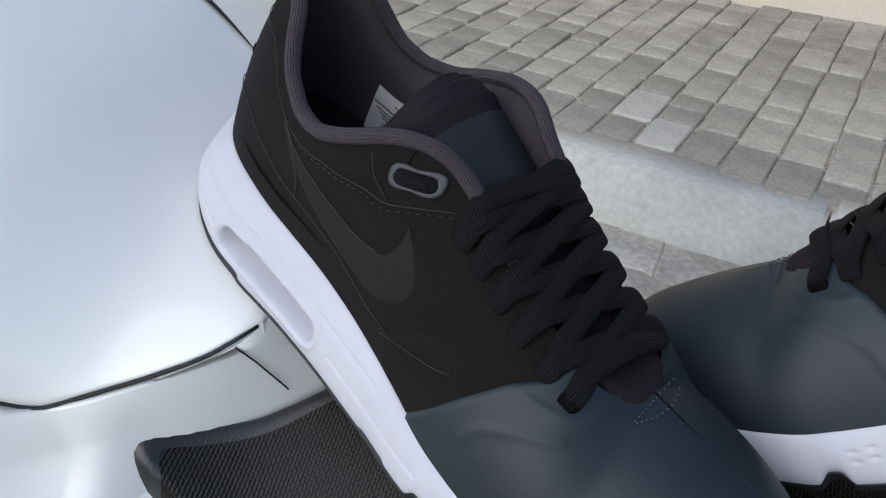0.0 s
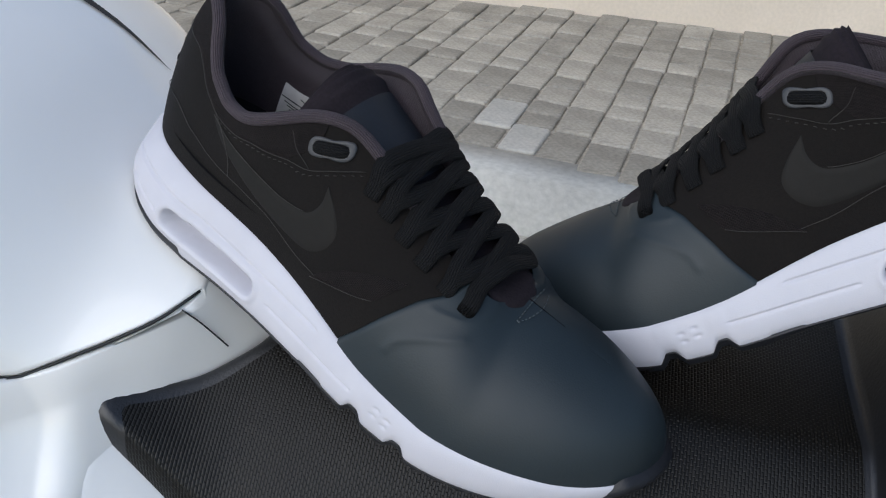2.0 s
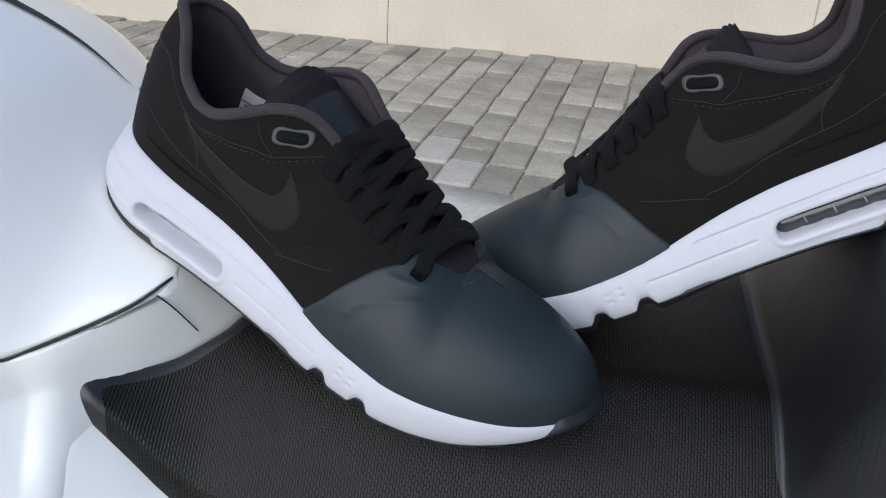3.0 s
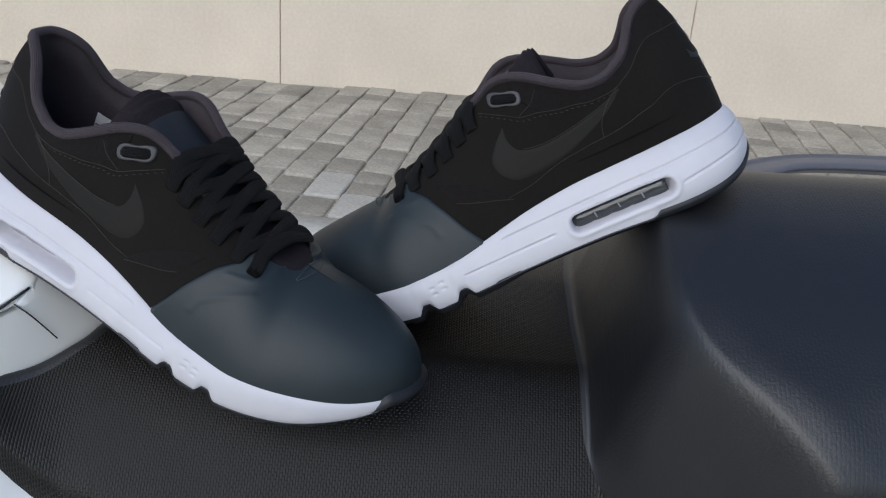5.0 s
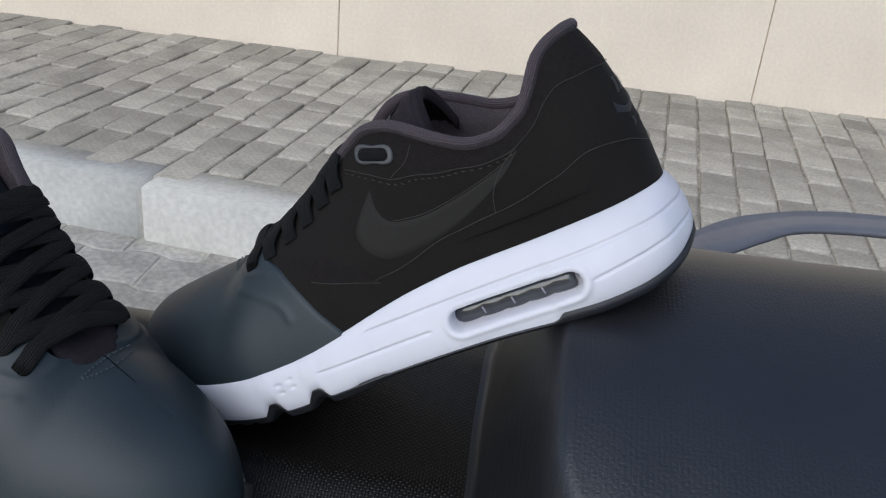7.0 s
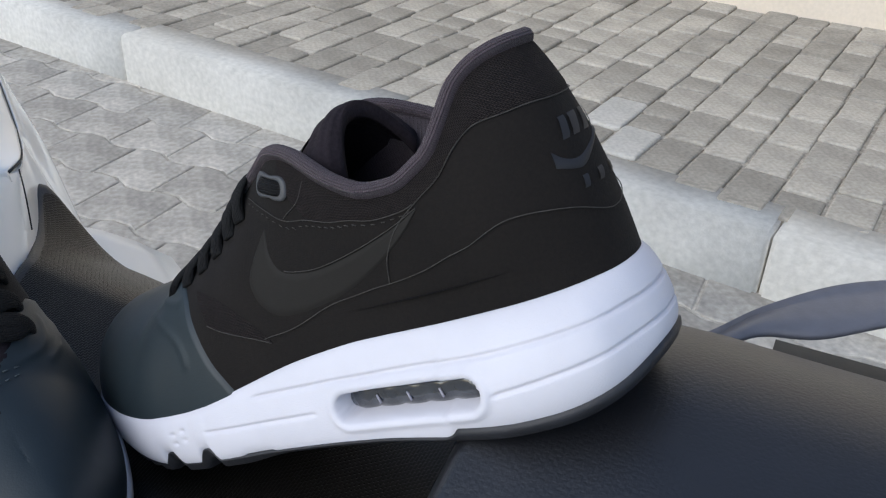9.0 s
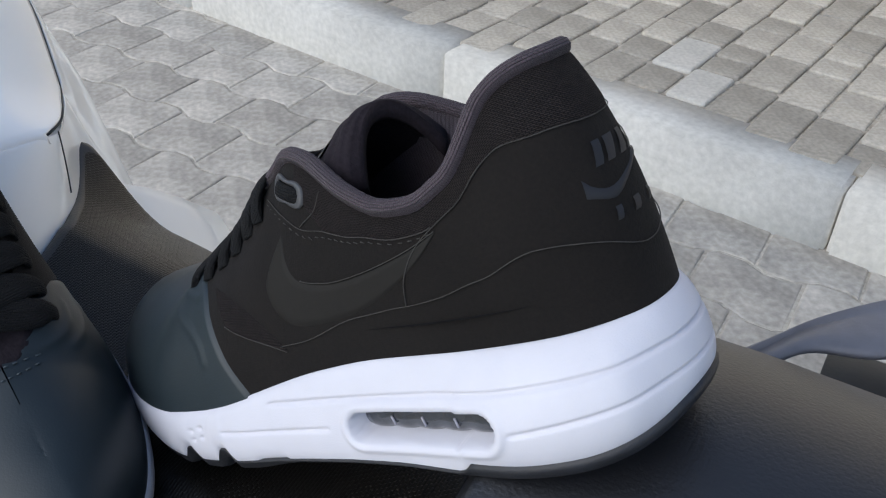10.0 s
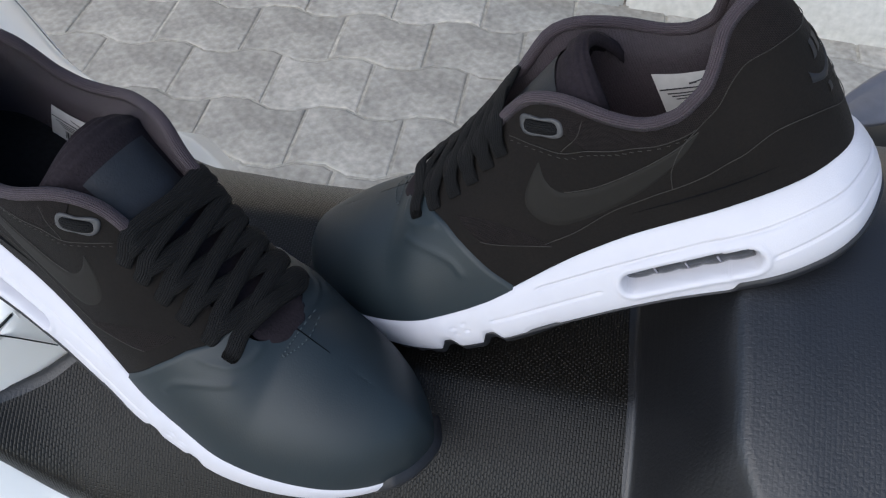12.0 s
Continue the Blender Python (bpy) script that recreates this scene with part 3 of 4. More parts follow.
    for sg in (1, -1):
        for k in range(7):
            bar = k == 6
            k = min(k, 5)
            if bar and sg < 0:
                continue
            a0, a1 = eyelet(ex[k], sg, 0.80, 0.2), eyelet(ex[k], sg, 0.88, 2.0)
            kk = 5 if bar else max(k - 1, 0)
            hi = 2.0 if bar else 0.0
            b1, b0 = eyelet(ex[kk], -sg, 0.90, 2.0), eyelet(ex[kk], -sg, 0.82, 0.2)
            e0, e1 = eyelet(ex[k] - 2, sg, 1.0, 1.2), eyelet(ex[kk] + 2, -sg, 1.0, 1.2)
            e0[2] += 0.8
            e1[2] += 0.8
            q1 = (e0 * 0.6 + e1 * 0.4) + np.array([0, 0, 1.0 + hi + (1.6 if sg > 0 else 0)])
            q2 = (e0 * 0.4 + e1 * 0.6) + np.array([0, 0, 1.0 + hi + (1.1 if sg > 0 else 0)])
            path = [Vector(L(p)) for p in spline([a0, a1, e0, q1, q2, e1, b1, b0], 34)]
            ups = []
            for p in path:
                ups.append(Vector((0.32, p.y * 30, 1)).normalized())
            part("lace", tube_bm(path, 0.0036, 0.0012, 12, ups), M_LACE, shoe)
    # loop with the top lace through it
    P = []
    for k in range(48):
        a = 2 * math.pi * k / 48
        ca, sa = math.cos(a), math.sin(a)
        ox, oz = 10.0 * ca, (3.7 + 2.4 * abs(ca) ** 1.2) * np.sign(sa) * abs(sa) ** 0.75
        ix, iz = 6.7 * np.sign(ca) * abs(ca) ** 0.4, 2.5 * np.sign(sa) * abs(sa) ** 0.45
        line = []
        for f, o in ((0, 0.0), (0.05, 0.6), (0.25, 0.9), (0.75, 0.9), (0.95, 0.6), (1, 0.0)):
            dx, dz = ox + (ix - ox) * f, oz + (iz - oz) * f
            line.append(L(side_place(111.9 + dx * 0.87 - dz * 0.18, 85.6 + dz * 0.9 + dx * 0.24, 0.3 + o)))
        P.append(line)
    part("lace_loop", tidy(grid_bm(P, close_u=True, flip=fl)), M_RING, shoe, "oblong grey rubber lace loop")
    path = [Vector(L(p)) for p in spline([side_place(105.3, 83.8, 0.2), side_place(108.5, 84.7, 1.6), side_place(115.2, 86.5, 1.6), side_place(118.5, 87.4, 0.2)], 14)]
    part("lace", tube_bm(path, 0.0025, 0.0010, 8, [Vector((0, sd, 0.4))] * 14), M_LACE, shoe)
    # dark fabric at the bottom of the throat
    near = np.array([skin(s0, v0) for s0 in np.linspace(-0.26, 0.26, 90) for v0 in np.linspace(0.55, 1.0, 12)])

    def throat_z(x, y):
        d2 = (near[:, 0] - x) ** 2 + (near[:, 1] - y) ** 2
        ids = np.argsort(d2)[:10]
        w = 1 / (d2[ids] + 4)
        return float((near[ids, 2] * w).sum() / w.sum())

    P = []
    for k in range(17):
        t = k / 16
        x = 182 + 19.5 * t
        hw = 14.5 * (1 - max(0.0, t - 0.45) ** 3 * 4.2) if t < 0.97 else 5.0
        line = []
        for j in range(17):
            u = j / 8 - 1
            rim = max(abs(u) ** 8, t ** 12)
            line.append(L((x, u * hw, throat_z(x, u * hw) + 1.9 - 1.5 * rim)))
        P.append(line)
    part("throat_patch", grid_bm(P, flip=fl), M_TONGUE, shoe, "dark fabric at the lace bottom")
    # stitches by the lace bottom
    for arc in ([(203, 13, 0), (202.6, 6, 0), (202.1, -1.5, 0), (201, -16, 0)], [(203.6, 13, 0), (206, 7.1, 0), (207, -1.4, 0), (203.8, -14.2, 0)]):
        pts = spline(arc, 23)
        for k in range(0, 22, 2):
            p0, p1 = (Vector(L((p.x, p.y, throat_z(p.x, p.y) + 1.35))) for p in (pts[k], pts[k].lerp(pts[k + 1], 0.9)))
            part("stitch", tube_bm([p0, p1], 0.00032, 0.0003, 5), M_STITCH, shoe)
    # size label inside, on the far wall
    def label_at(k, j, lift):
        q = skin(0.684 - 0.040 * k / 8, 0.61 - 0.42 * j / 6)
        c = np.array([min(max(q[0], 45), 150), 0, q[2]])
        return L(q + (c - q) / max(np.linalg.norm(c - q), 1e-6) * lift)

    P = [[label_at(k * 0.5, j, 7.4) for j in range(7)] for k in range(17)]
    lab = part("size_label", grid_bm(P), M_LABEL, shoe, "white printed size label inside the collar")

    def print_bar(k0, k1, j0, j1, slant=0.0):
        part("print_bar", grid_bm([[label_at(k, j0 + slant * (k - k0), 7.8), label_at(k, j1 + slant * (k - k0), 7.8)] for k in (k0, (k0 + k1) / 2, k1)]), M_INK, lab)

    print_bar(0.2, 7.8, 1.9, 2.08)
    print_bar(3.2, 4.0, 1.25, 1.5, -0.1)
    print_bar(4.0, 5.2, 1.15, 1.32, -0.3)
    for r in range(3):
        print_bar(0.8 + 0.3 * r, 3.6, 2.4 + 0.35 * r, 2.55 + 0.35 * r)
        print_bar(4.4, 7.2 - 0.5 * r, 2.4 + 0.35 * r, 2.55 + 0.35 * r)
    x_bar = 1.6
    for k in range(13):
        w_bar = (0.12, 0.28, 0.16, 0.22)[k * 7 % 4]
        print_bar(x_bar, x_bar + w_bar, 3.7, 5.0)
        x_bar += w_bar + (0.14, 0.2, 0.1)[k % 3]
    return shoe


def mat4(R, t):
    return Matrix(((*R[0], t[0]), (*R[1], t[1]), (*R[2], t[2]), (0, 0, 0, 1)))


POSE_A = mat4(((0.8966, 0.3406, 0.2829), (-0.3214, 0.9402, -0.1133), (-0.3046, 0.0107, 0.9524)), (0.2609, 0.6808, 0.8301))
POSE_B = mat4(((-0.8711, -0.1065, -0.4795), (0.0542, -0.9911, 0.1217), (-0.4882, 0.0801, 0.8691)), (0.6918, 0.6778, 0.8804))
make_sneaker("black and slate sneaker, white sole, heel on the white tank", POSE_A, -1, M_AIRPALE)
make_sneaker("black and slate sneaker, white sole, heel on the seat step", POSE_B, 1, M_AIR)

# ---- motorcycle ----
BIKE = Matrix.Translation((0, 0.683, 0.764)) @ pose(0, 0, 0, 6.7, 0, 0)
bike = thing("motorcycle", "white motorcycle with a stepped black seat, leaning on its stand", "motorcycle", BIKE)
tank_top = soft_interp([-0.35, -0.1, 0.0, 0.1, 0.2, 0.24, 0.313, 0.34], [0.17, 0.18, 0.175, 0.155, 0.117, 0.096, 0.055, 0.04], -0.35, 0.34, 0.012)
tank_half = soft_interp([-0.35, 0.0, 0.1, 0.2, 0.23, 0.25, 0.277, 0.313, 0.34], [0.2, 0.2, 0.188, 0.16, 0.138, 0.122, 0.109, 0.104, 0.102], -0.35, 0.34, 0.012)
seam_deg = soft_interp([-0.35, 0.2, 0.24, 0.252, 0.265, 0.281, 0.298, 0.309, 0.313], [62, 69, 75.5, 76, 69.5, 60.5, 48.5, 38, 29], -0.35, 0.313, 0.0035)
H_TANK = 0.10
tank_flat = soft_interp([-0.35, 0.19, 0.22, 0.245, 0.265, 0.285, 0.30, 0.313], [0, 0, 0.002, 0.010, 0.0155, 0.011, 0.006, 0.001], -0.35, 0.313, 0.006)


def body_at(x, deg, inset=0.0):
    a = radians(abs(deg))
    y = tank_half(x) * math.sin(a) ** 0.75
    z = tank_top(x) - H_TANK * (1 - math.cos(a) ** 0.75) - tank_flat(x) * max(0.0, 1 - (abs(deg) / seam_deg(x)) ** 4)
    return (x, math.copysign(max(y - inset * math.sin(a), 0), deg), z - inset * math.cos(a))


xs = [-0.35 + 0.663 * (k / 90) ** 0.8 for k in range(91)]
P = []
for k, x in enumerate(xs):
    sm = seam_deg(x)
    line = [body_at(x, -sm, 0.008), body_at(x, -sm, 0.0015)]
    line += [body_at(x, sm * (j / 30 - 1) * 0.995) for j in range(61)]
    line += [body_at(x, sm, 0.0015), body_at(x, sm, 0.008)]
    P.append(line)
P.append([(p[0] + 0.0012, p[1] * 0.998, p[2] - 0.0018) for p in P[-1]])
P.append([(p[0] + 0.0006, p[1] * 0.995, p[2] - 0.007) for p in P[-1]])
tank = part("fuel_tank", tidy(grid_bm(P)), M_PAINT, bike, "glossy white painted fuel tank")
# dark slit across the tank's far shoulder
P = []
for k in range(25):
    t = k / 24
    x = 0.241 - 0.17 * t
    yc, wd = 0.059 + 0.0145 * t, 0.0003 + 0.015 * t ** 0.8
    line = []
    for j in range(5):
        y = yc + wd * (j / 4 - 0.5)
        deg = math.degrees(math.asin(min(1, (y / tank_half(x)) ** (1 / 0.75))))
        q = body_at(x, deg, -0.0012)
        line.append(q)
    P.append(line)
part("vent_slit", grid_bm(P), M_GAPDARK, bike, "narrow black slit in the tank")

# lower cowl: from the seam under the tank down to the seat's front edge
def cowl_half(wide):
    """Stations along the near half: top, middle, bottom and deep points."""
    out = []
    for k in range(40):
        x = -0.35 + 0.595 * k / 39
        q = body_at(x, -seam_deg(x))
        e = wide * smooth01(0.0, 0.2, x)
        g = wide * max(0.0, 0.145 + 0.008 * smooth01(0.1, 0.24, x) + q[1]) * smooth01(0.1, 0.2, x)
        out.append((q, (x + 0.002, q[1] - 0.005 - 0.006 * e, q[2] - 0.024), (x + 0.004, q[1] - 0.016 - g * 0.7 - 0.014 * e, q[2] - 0.07 + 0.012 * e), (x + 0.005, q[1] - 0.026 - g, q[2] - 0.16)))
    tops = [(0.252, -0.1185, 0.0255), (0.265, -0.1095, 0.027), (0.282, -0.0975, 0.031), (0.299, -0.084, 0.037), (0.309, -0.073, 0.0405), (0.3135, -0.056, 0.047), (0.3135, -0.03, 0.053), (0.3135, 0, 0.055)]
    mids = [(0.259, -0.1185, 0.002), (0.271, -0.1125, 0.005), (0.283, -0.098, 0.007), (0.304, -0.077, 0.007), (0.321, -0.058, 0.007), (0.334, -0.040, 0.007), (0.342, -0.020, 0.007), (0.345, 0, 0.007)]
    flare = [0.012 + 0.034 * wide, 0.004 + 0.034 * wide, -0.004 + 0.018 * wide, -0.004, -0.004, -0.004, -0.004, -0.004]
    sweep = [0.004, 0.006, 0.004, 0.0, 0.0, 0.0, 0.0, 0.0]
    fine = [Vector(p) for p in spline(tops, 30)]
    finm = [Vector(p) for p in spline(mids, 30)]
    for k, (a, b) in enumerate(zip(fine, finm)):
        fl = interp(k / 29 * 7, range(8), flare)
        low = b + Vector((0.004 + wide * interp(k / 29 * 7, range(8), sweep), -fl, -0.045))
        out.append((tuple(a), tuple(b), tuple(low), tuple(low + Vector((0.004, -0.5 * fl, -0.09)))))
    return out


half, far_half = cowl_half(1), cowl_half(0)
P = []
for st in half + [tuple((p[0], -p[1], p[2]) for p in st) for st in reversed(far_half[:-1])]:
    a, b, c, d = (Vector(p) for p in st)
    face = (b - a).normalized()
    inn = Vector((a.x - 0.010, a.y * 0.93, a.z - 0.006))
    top = a + face * 0.0022
    row = [inn, inn.lerp(top, 0.5), top + Vector((0, -a.y * 0.004, -0.0006)), top + face * 0.001]
    for t in (0.12, 0.3, 0.5, 0.7, 0.88, 1.0):
        m = a.lerp(b, t)
        m.z += 0.004 * math.sin(math.pi * t)
        row.append(m)
    row += [b.lerp(c, 0.5), c, d]
    P.append(row)
cowl = part("front_cowl", grid_bm(P), M_PAINT, bike, "white lower cowl between tank and seat")
# dark tube laid in the seam under the tank, standing for the gap's shade
for sg in (-1, 1):
    path = []
    for x in np.linspace(-0.35, 0.3125, 150):
        q = Vector(body_at(float(x), -seam_deg(float(x)), 0.0006))
        path.append(Vector((q.x + 0.0004, sg * abs(q.y), q.z - 0.0010)))
    part("seam_rubber", tube_bm(path, 0.0007, 0.0007, 6), M_GAPDARK, bike, "thin dark line laid in the tank seam for its shade")
# joint between two cowl pieces by the seat's front, one each side
for sg in (-1, 1):
    path = [Vector(p) for p in spline([(0.3085, 0.0745 * sg, 0.0375), (0.3130, 0.0705 * sg, 0.0290), (0.3170, 0.0660 * sg, 0.0185), (0.3205, 0.0615 * sg, 0.0080)], 14)]
    part("panel_joint", tube_bm(path, 0.00045, 0.0004, 5), M_GAPDARK, bike)

def slim(x):
    return smooth01(0.27, 0.33, x) * (1 - smooth01(0.42, 0.6, x))


# side panels under the seat
for sg in (-1, 1):
    P = []
    drop = 0.0 if sg < 0 else 0.03
    for k in range(70):
        x = 0.243 + 0.807 * (k / 69) ** 1.4
        y = interp(x, [0.19, 0.25, 0.266, 0.276, 0.284, 0.303, 0.318, 0.34, 0.37, 0.4, 0.6, 1.05], [0.08, 0.092, 0.104, 0.1095, 0.1105, 0.1145, 0.1175, 0.120, 0.1265, 0.132, 0.146, 0.12])
        z = interp(x, [0.19, 0.25, 0.266, 0.276, 0.284, 0.303, 0.318, 0.34, 0.37, 0.4, 0.6, 1.05], [-0.03, -0.012, -0.004, -0.004, -0.014, -0.034, -0.050, -0.064, -0.073, -0.078, -0.085, -0.07]) - drop
        y -= 0.014 * slim(x) if sg > 0 else 0
        g = 1 + 0.9 * (1 - smooth01(0.28, 0.37, x))
        P.append([(x, sg * (y - 0.012), z - 0.006), (x, sg * (y - 0.002), z - 0.001), (x, sg * y, z - 0.002)] + [(x, sg * (y + o * g), z - d) for o, d in ((0.007, 0.009), (0.016, 0.024), (0.029, 0.05), (0.044, 0.085), (0.04, 0.13))] + [(x, sg * (y - 0.01), z - 0.2)])
    part("side_panel", grid_bm(P, flip=sg > 0), M_PAINT, bike, "white side panel under the seat")

# seat: a padded cushion and a raised rear pad
seat_half = soft_interp([0.24, 0.276, 0.284, 0.303, 0.318, 0.335, 0.35, 0.4, 0.5, 0.6, 0.7, 1.05], [0.108, 0.1095, 0.1105, 0.1135, 0.1165, 0.119, 0.122, 0.129, 0.134, 0.145, 0.152, 0.13], 0.24, 1.05, 0.006)
edge_drop = soft_interp([0.27, 0.277, 0.284, 0.303, 0.318, 0.335, 0.40, 0.5, 0.6], [0.0, 0.001, 0.005, 0.022, 0.037, 0.050, 0.068, 0.073, 0.07], 0.26, 1.05, 0.004)
front_x = soft_interp([0, 0.02, 0.05, 0.075, 0.095, 0.107, 0.112, 0.116], [0.345, 0.342, 0.330, 0.308, 0.286, 0.273, 0.271, 0.278], 0, 0.116, 0.003)


foot_x = soft_interp([0, 0.095, 0.115, 0.13, 0.15, 0.175], [0.607, 0.610, 0.618, 0.630, 0.652, 0.680], 0, 0.175, 0.005)


def seat_z(x, y):
    ay = abs(y)
    foot = foot_x(ay) if y < 0 else 0.607 + 0.1 * max(0, y - 0.05)
    crest_x = foot + 0.030
    h = seat_half(x)
    fall = 1.0 if y < 0 else 1 - 0.75 * smooth01(0.46, 0.58, x)
    lo = 0.003 - fall * edge_drop(x) * (max(0, ay - 0.042) / (h - 0.042)) ** 1.5
    hi = 0.0965 - (1.8 if y < 0 else 5.9) * y * y + 0.005 * smooth01(0.63, 0.70, x) + 0.004 * smooth01(0.70, 0.9, x)
    tt = min(max((x - foot) / (crest_x - foot), 0), 1)
    st = 0.25 * (1 - (1 - tt) ** 2.2) + 0.75 * smooth01(foot, crest_x, x)
    crest = 0.0012 * math.exp(-((x - crest_x - 0.014) / 0.016) ** 2)
    return lo + (hi - lo) * st + crest


P, U = [], []
NX, NY = 300, 101
CUT = 150
for i in range(NX):
    line, uvl = [], []
    for j in range(NY):
        u = j / (NY - 1) * 2 - 1
        au = abs(u)
        xf = front_x(min(au / 0.9, 1) * 0.116)
        xm = foot_x(min(abs(u) / 0.9, 1) * 0.160) - 0.004 if u < 0 else 0.603 + 0.1 * max(0, u / 0.9 * 0.142 - 0.05)
        x = xf + (xm - xf) * (i / CUT) ** 1.1 if i <= CUT else xm + (1.05 - xm) * ((i - CUT) / (NX - 1 - CUT)) ** 1.25
        d = x - xf
        h = seat_half(x)
        pad = smooth01(0.60, 0.66, x) if u < 0 else 0.0
        h *= 1 + 0.12 * pad
        if au < 0.9:
            y, wall = u / 0.9 * (h - 0.003), 0.0
        else:
            k = (au - 0.9) / 0.1
            y, wall = math.copysign(h - 0.003 + 0.003 * math.sin(min(1, k * 1.6) * math.pi / 2), u), (0.022 + 0.12 * pad) * k ** 1.3
        if u > 0:
            y *= 1 - 0.10 * slim(x)
            h *= 1 - 0.10 * slim(x)
        z = seat_z(x, y / (1 - 0.10 * slim(x)) if u > 0 else y) - wall + 0.006 * math.exp(-d / 0.018)
        roll = 0.014 + 0.026 * pad
        edge_y = max(0.0, abs(y) - (h - roll)) / roll
        z -= (0.006 + 0.016 * pad) * (1 - math.sqrt(max(0.0, 1 - min(edge_y, 1) ** 2)))
        z -= 0.010 * (1 - math.sqrt(max(0.0, 1 - (1 - min(d / 0.012, 1)) ** 2)))
        line.append((x, y, z))
        uvl.append((y + math.copysign(wall, u), x))
    P.append(line)
    U.append(uvl)
P.insert(0, [(p[0] + 0.002, p[1] * 0.99, p[2] - 0.012) for p in P[0]])
U.insert(0, [(u[0], u[1] - 0.012) for u in U[0]])
part("front_rim", grid_bm(P[:10], U[:10]), M_VINYL_REAR, bike, "smooth rolled front rim of the seat")
part("seat", grid_bm(P[9:CUT + 2], U[9:CUT + 2]), M_VINYL, bike, "black textured vinyl riding seat")
part("rear_seat", grid_bm(P[CUT + 1:], U[CUT + 1:]), M_VINYL_REAR, bike, "raised smooth black rear seat pad")

# grab rail beside the rear seat: a broad plate with a long slot between it and the seat
outer = spline([(0.668, 0.082, 0.044), (0.686, 0.108, 0.044), (0.703, 0.133, 0.044), (0.730, 0.160, 0.045), (0.760, 0.176, 0.046), (0.80, 0.186, 0.047), (0.86, 0.189, 0.048), (0.95, 0.187, 0.05), (1.05, 0.178, 0.05)], 60)
inner = spline([(0.674, 0.060, 0.045), (0.688, 0.086, 0.046), (0.702, 0.107, 0.047), (0.726, 0.116, 0.048), (0.752, 0.135, 0.050), (0.780, 0.153, 0.050), (0.84, 0.161, 0.050), (0.95, 0.161, 0.05), (1.05, 0.153, 0.05)], 60)
P = []
for a, b in zip(inner, outer):
    w = b - a
    f = Vector((w.x, w.y, 0)).normalized() * 0.004
    up = Vector((0, 0, 1))
    P.append([a - up * 0.005 + f, a - up * 0.003, a - up * 0.001 + f * 0.3, a + f, a + w * 0.35, a + w * 0.65, b - f * 2.2, b - f * 1.0 + up * 0.0012, b - f * 0.2 - up * 0.001, b + f * 0.3 - up * 0.006, b - up * 0.012, b - f * 1.5 - up * 0.014])
part("grab_rail", tidy(grid_bm(P, close_v=True)), M_RAIL, bike, "smooth grey painted grab rail")
# dark filler added below the slot, in place of the shade inside it
path = [Vector((0.71 + 0.34 * k / 20, 0.122, -0.01 + 0.01 * k / 20)) for k in range(21)]
part("rail_tray", tube_bm(path, 0.05, 0.014, 12), M_GAPDARK, bike, "dark filler below the rail slot for its shade")
# centre stand that carries the bike
for sg in (-1, 1):
    inv = BIKE.inverted()
    path = [Vector((0.45, 0.06 * sg, -0.25)), inv @ Vector((0.47, 0.683 + 0.10 * sg, 0.005))]
    part("stand_leg", tube_bm(path, 0.014, 0.014, 10), M_GAPDARK, bike)

# ---- ground, kerb, wall ----
KX, KY = Vector((0.9934, -0.1145, 0)), Vector((0.1145, 0.9934, 0))
K0 = Vector((-0.351, 2.2755, 0))
bm = bmesh.new()
bmesh.ops.create_grid(bm, x_segments=40, y_segments=40, size=150)
ground = part("ground", bm, M_GROUT, None, smooth=False)
ground.location = (0, 0, -0.003)
tagged(ground, "flat sandy ground under the paving", "ground", kind="structure")


def block_mesh(name, outline, h, bev, material, skew=0.0):
    """A paving block: an outline pulled up to h, with a worn bevelled top edge."""
    bm = bmesh.new()
    cx = sum(p[0] for p in outline) / len(outline)
    cy = sum(p[1] for p in outline) / len(outline)
    k = len(outline)

    def ring(inset, z):
        out = []
        for x, y in outline:
            l = math.hypot(x - cx, y - cy)
            f = max(0, 1 - inset / l)
            out.append(bm.verts.new((cx + (x - cx) * f, cy + (y - cy) * f, z)))
        return out

    r = [ring(0, -0.03), ring(0, h - bev), ring(bev * 0.4, h - bev * 0.35), ring(bev * 1.5, h)]
    for a, b in zip(r, r[1:]):
        for i in range(k):
            bm.faces.new([a[i], a[(i + 1) % k], b[(i + 1) % k], b[i]])
    bm.faces.new(r[-1])
    me = bpy.data.meshes.new(name)
    bm.to_mesh(me)
    bm.free()
    me.materials.append(material)
    return me


def join_blocks(name, blocks, material):
    """Many blocks (mesh, matrix) in one mesh."""
    verts, faces = [], []
    for me, m in blocks:
        o = len(verts)
        verts += [tuple(m @ v.co) for v in me.vertices]
        faces += [tuple(o + i for i in p.vertices) for p in me.polygons]
    me = bpy.data.meshes.new(name)
    me.from_pydata(verts, [], faces)
    me.materials.append(material)
    return new(name, me)


# kerb stones
kerb = thing("kerb", "row of pale concrete kerb stones along the sidewalk", "kerb", kind="structure")
for k in range(-6, 8):
    bm = bmesh.new()
    bmesh.ops.create_cube(bm, size=1)
    for v in bm.verts:
        v.co = Vector((v.co.x * 0.994, v.co.y * 0.155 + 0.0775, (v.co.z + 0.5) * 0.35 - 0.20))
    bmesh.ops.bevel(bm, geom=[e for e in bm.edges], offset=0.008, segments=2, affect="EDGES")
    st = part("kerb_stone", bm, M_KERB, kerb)
    o = K0 + KX * (k + 0.5) 
    st.matrix_world = Matrix.Translation(o + Vector((0, 0, random.uniform(-0.002, 0.002)))) @ pose(0, 0, 0, 0, 0, -6.575 + random.uniform(-0.15, 0.15))

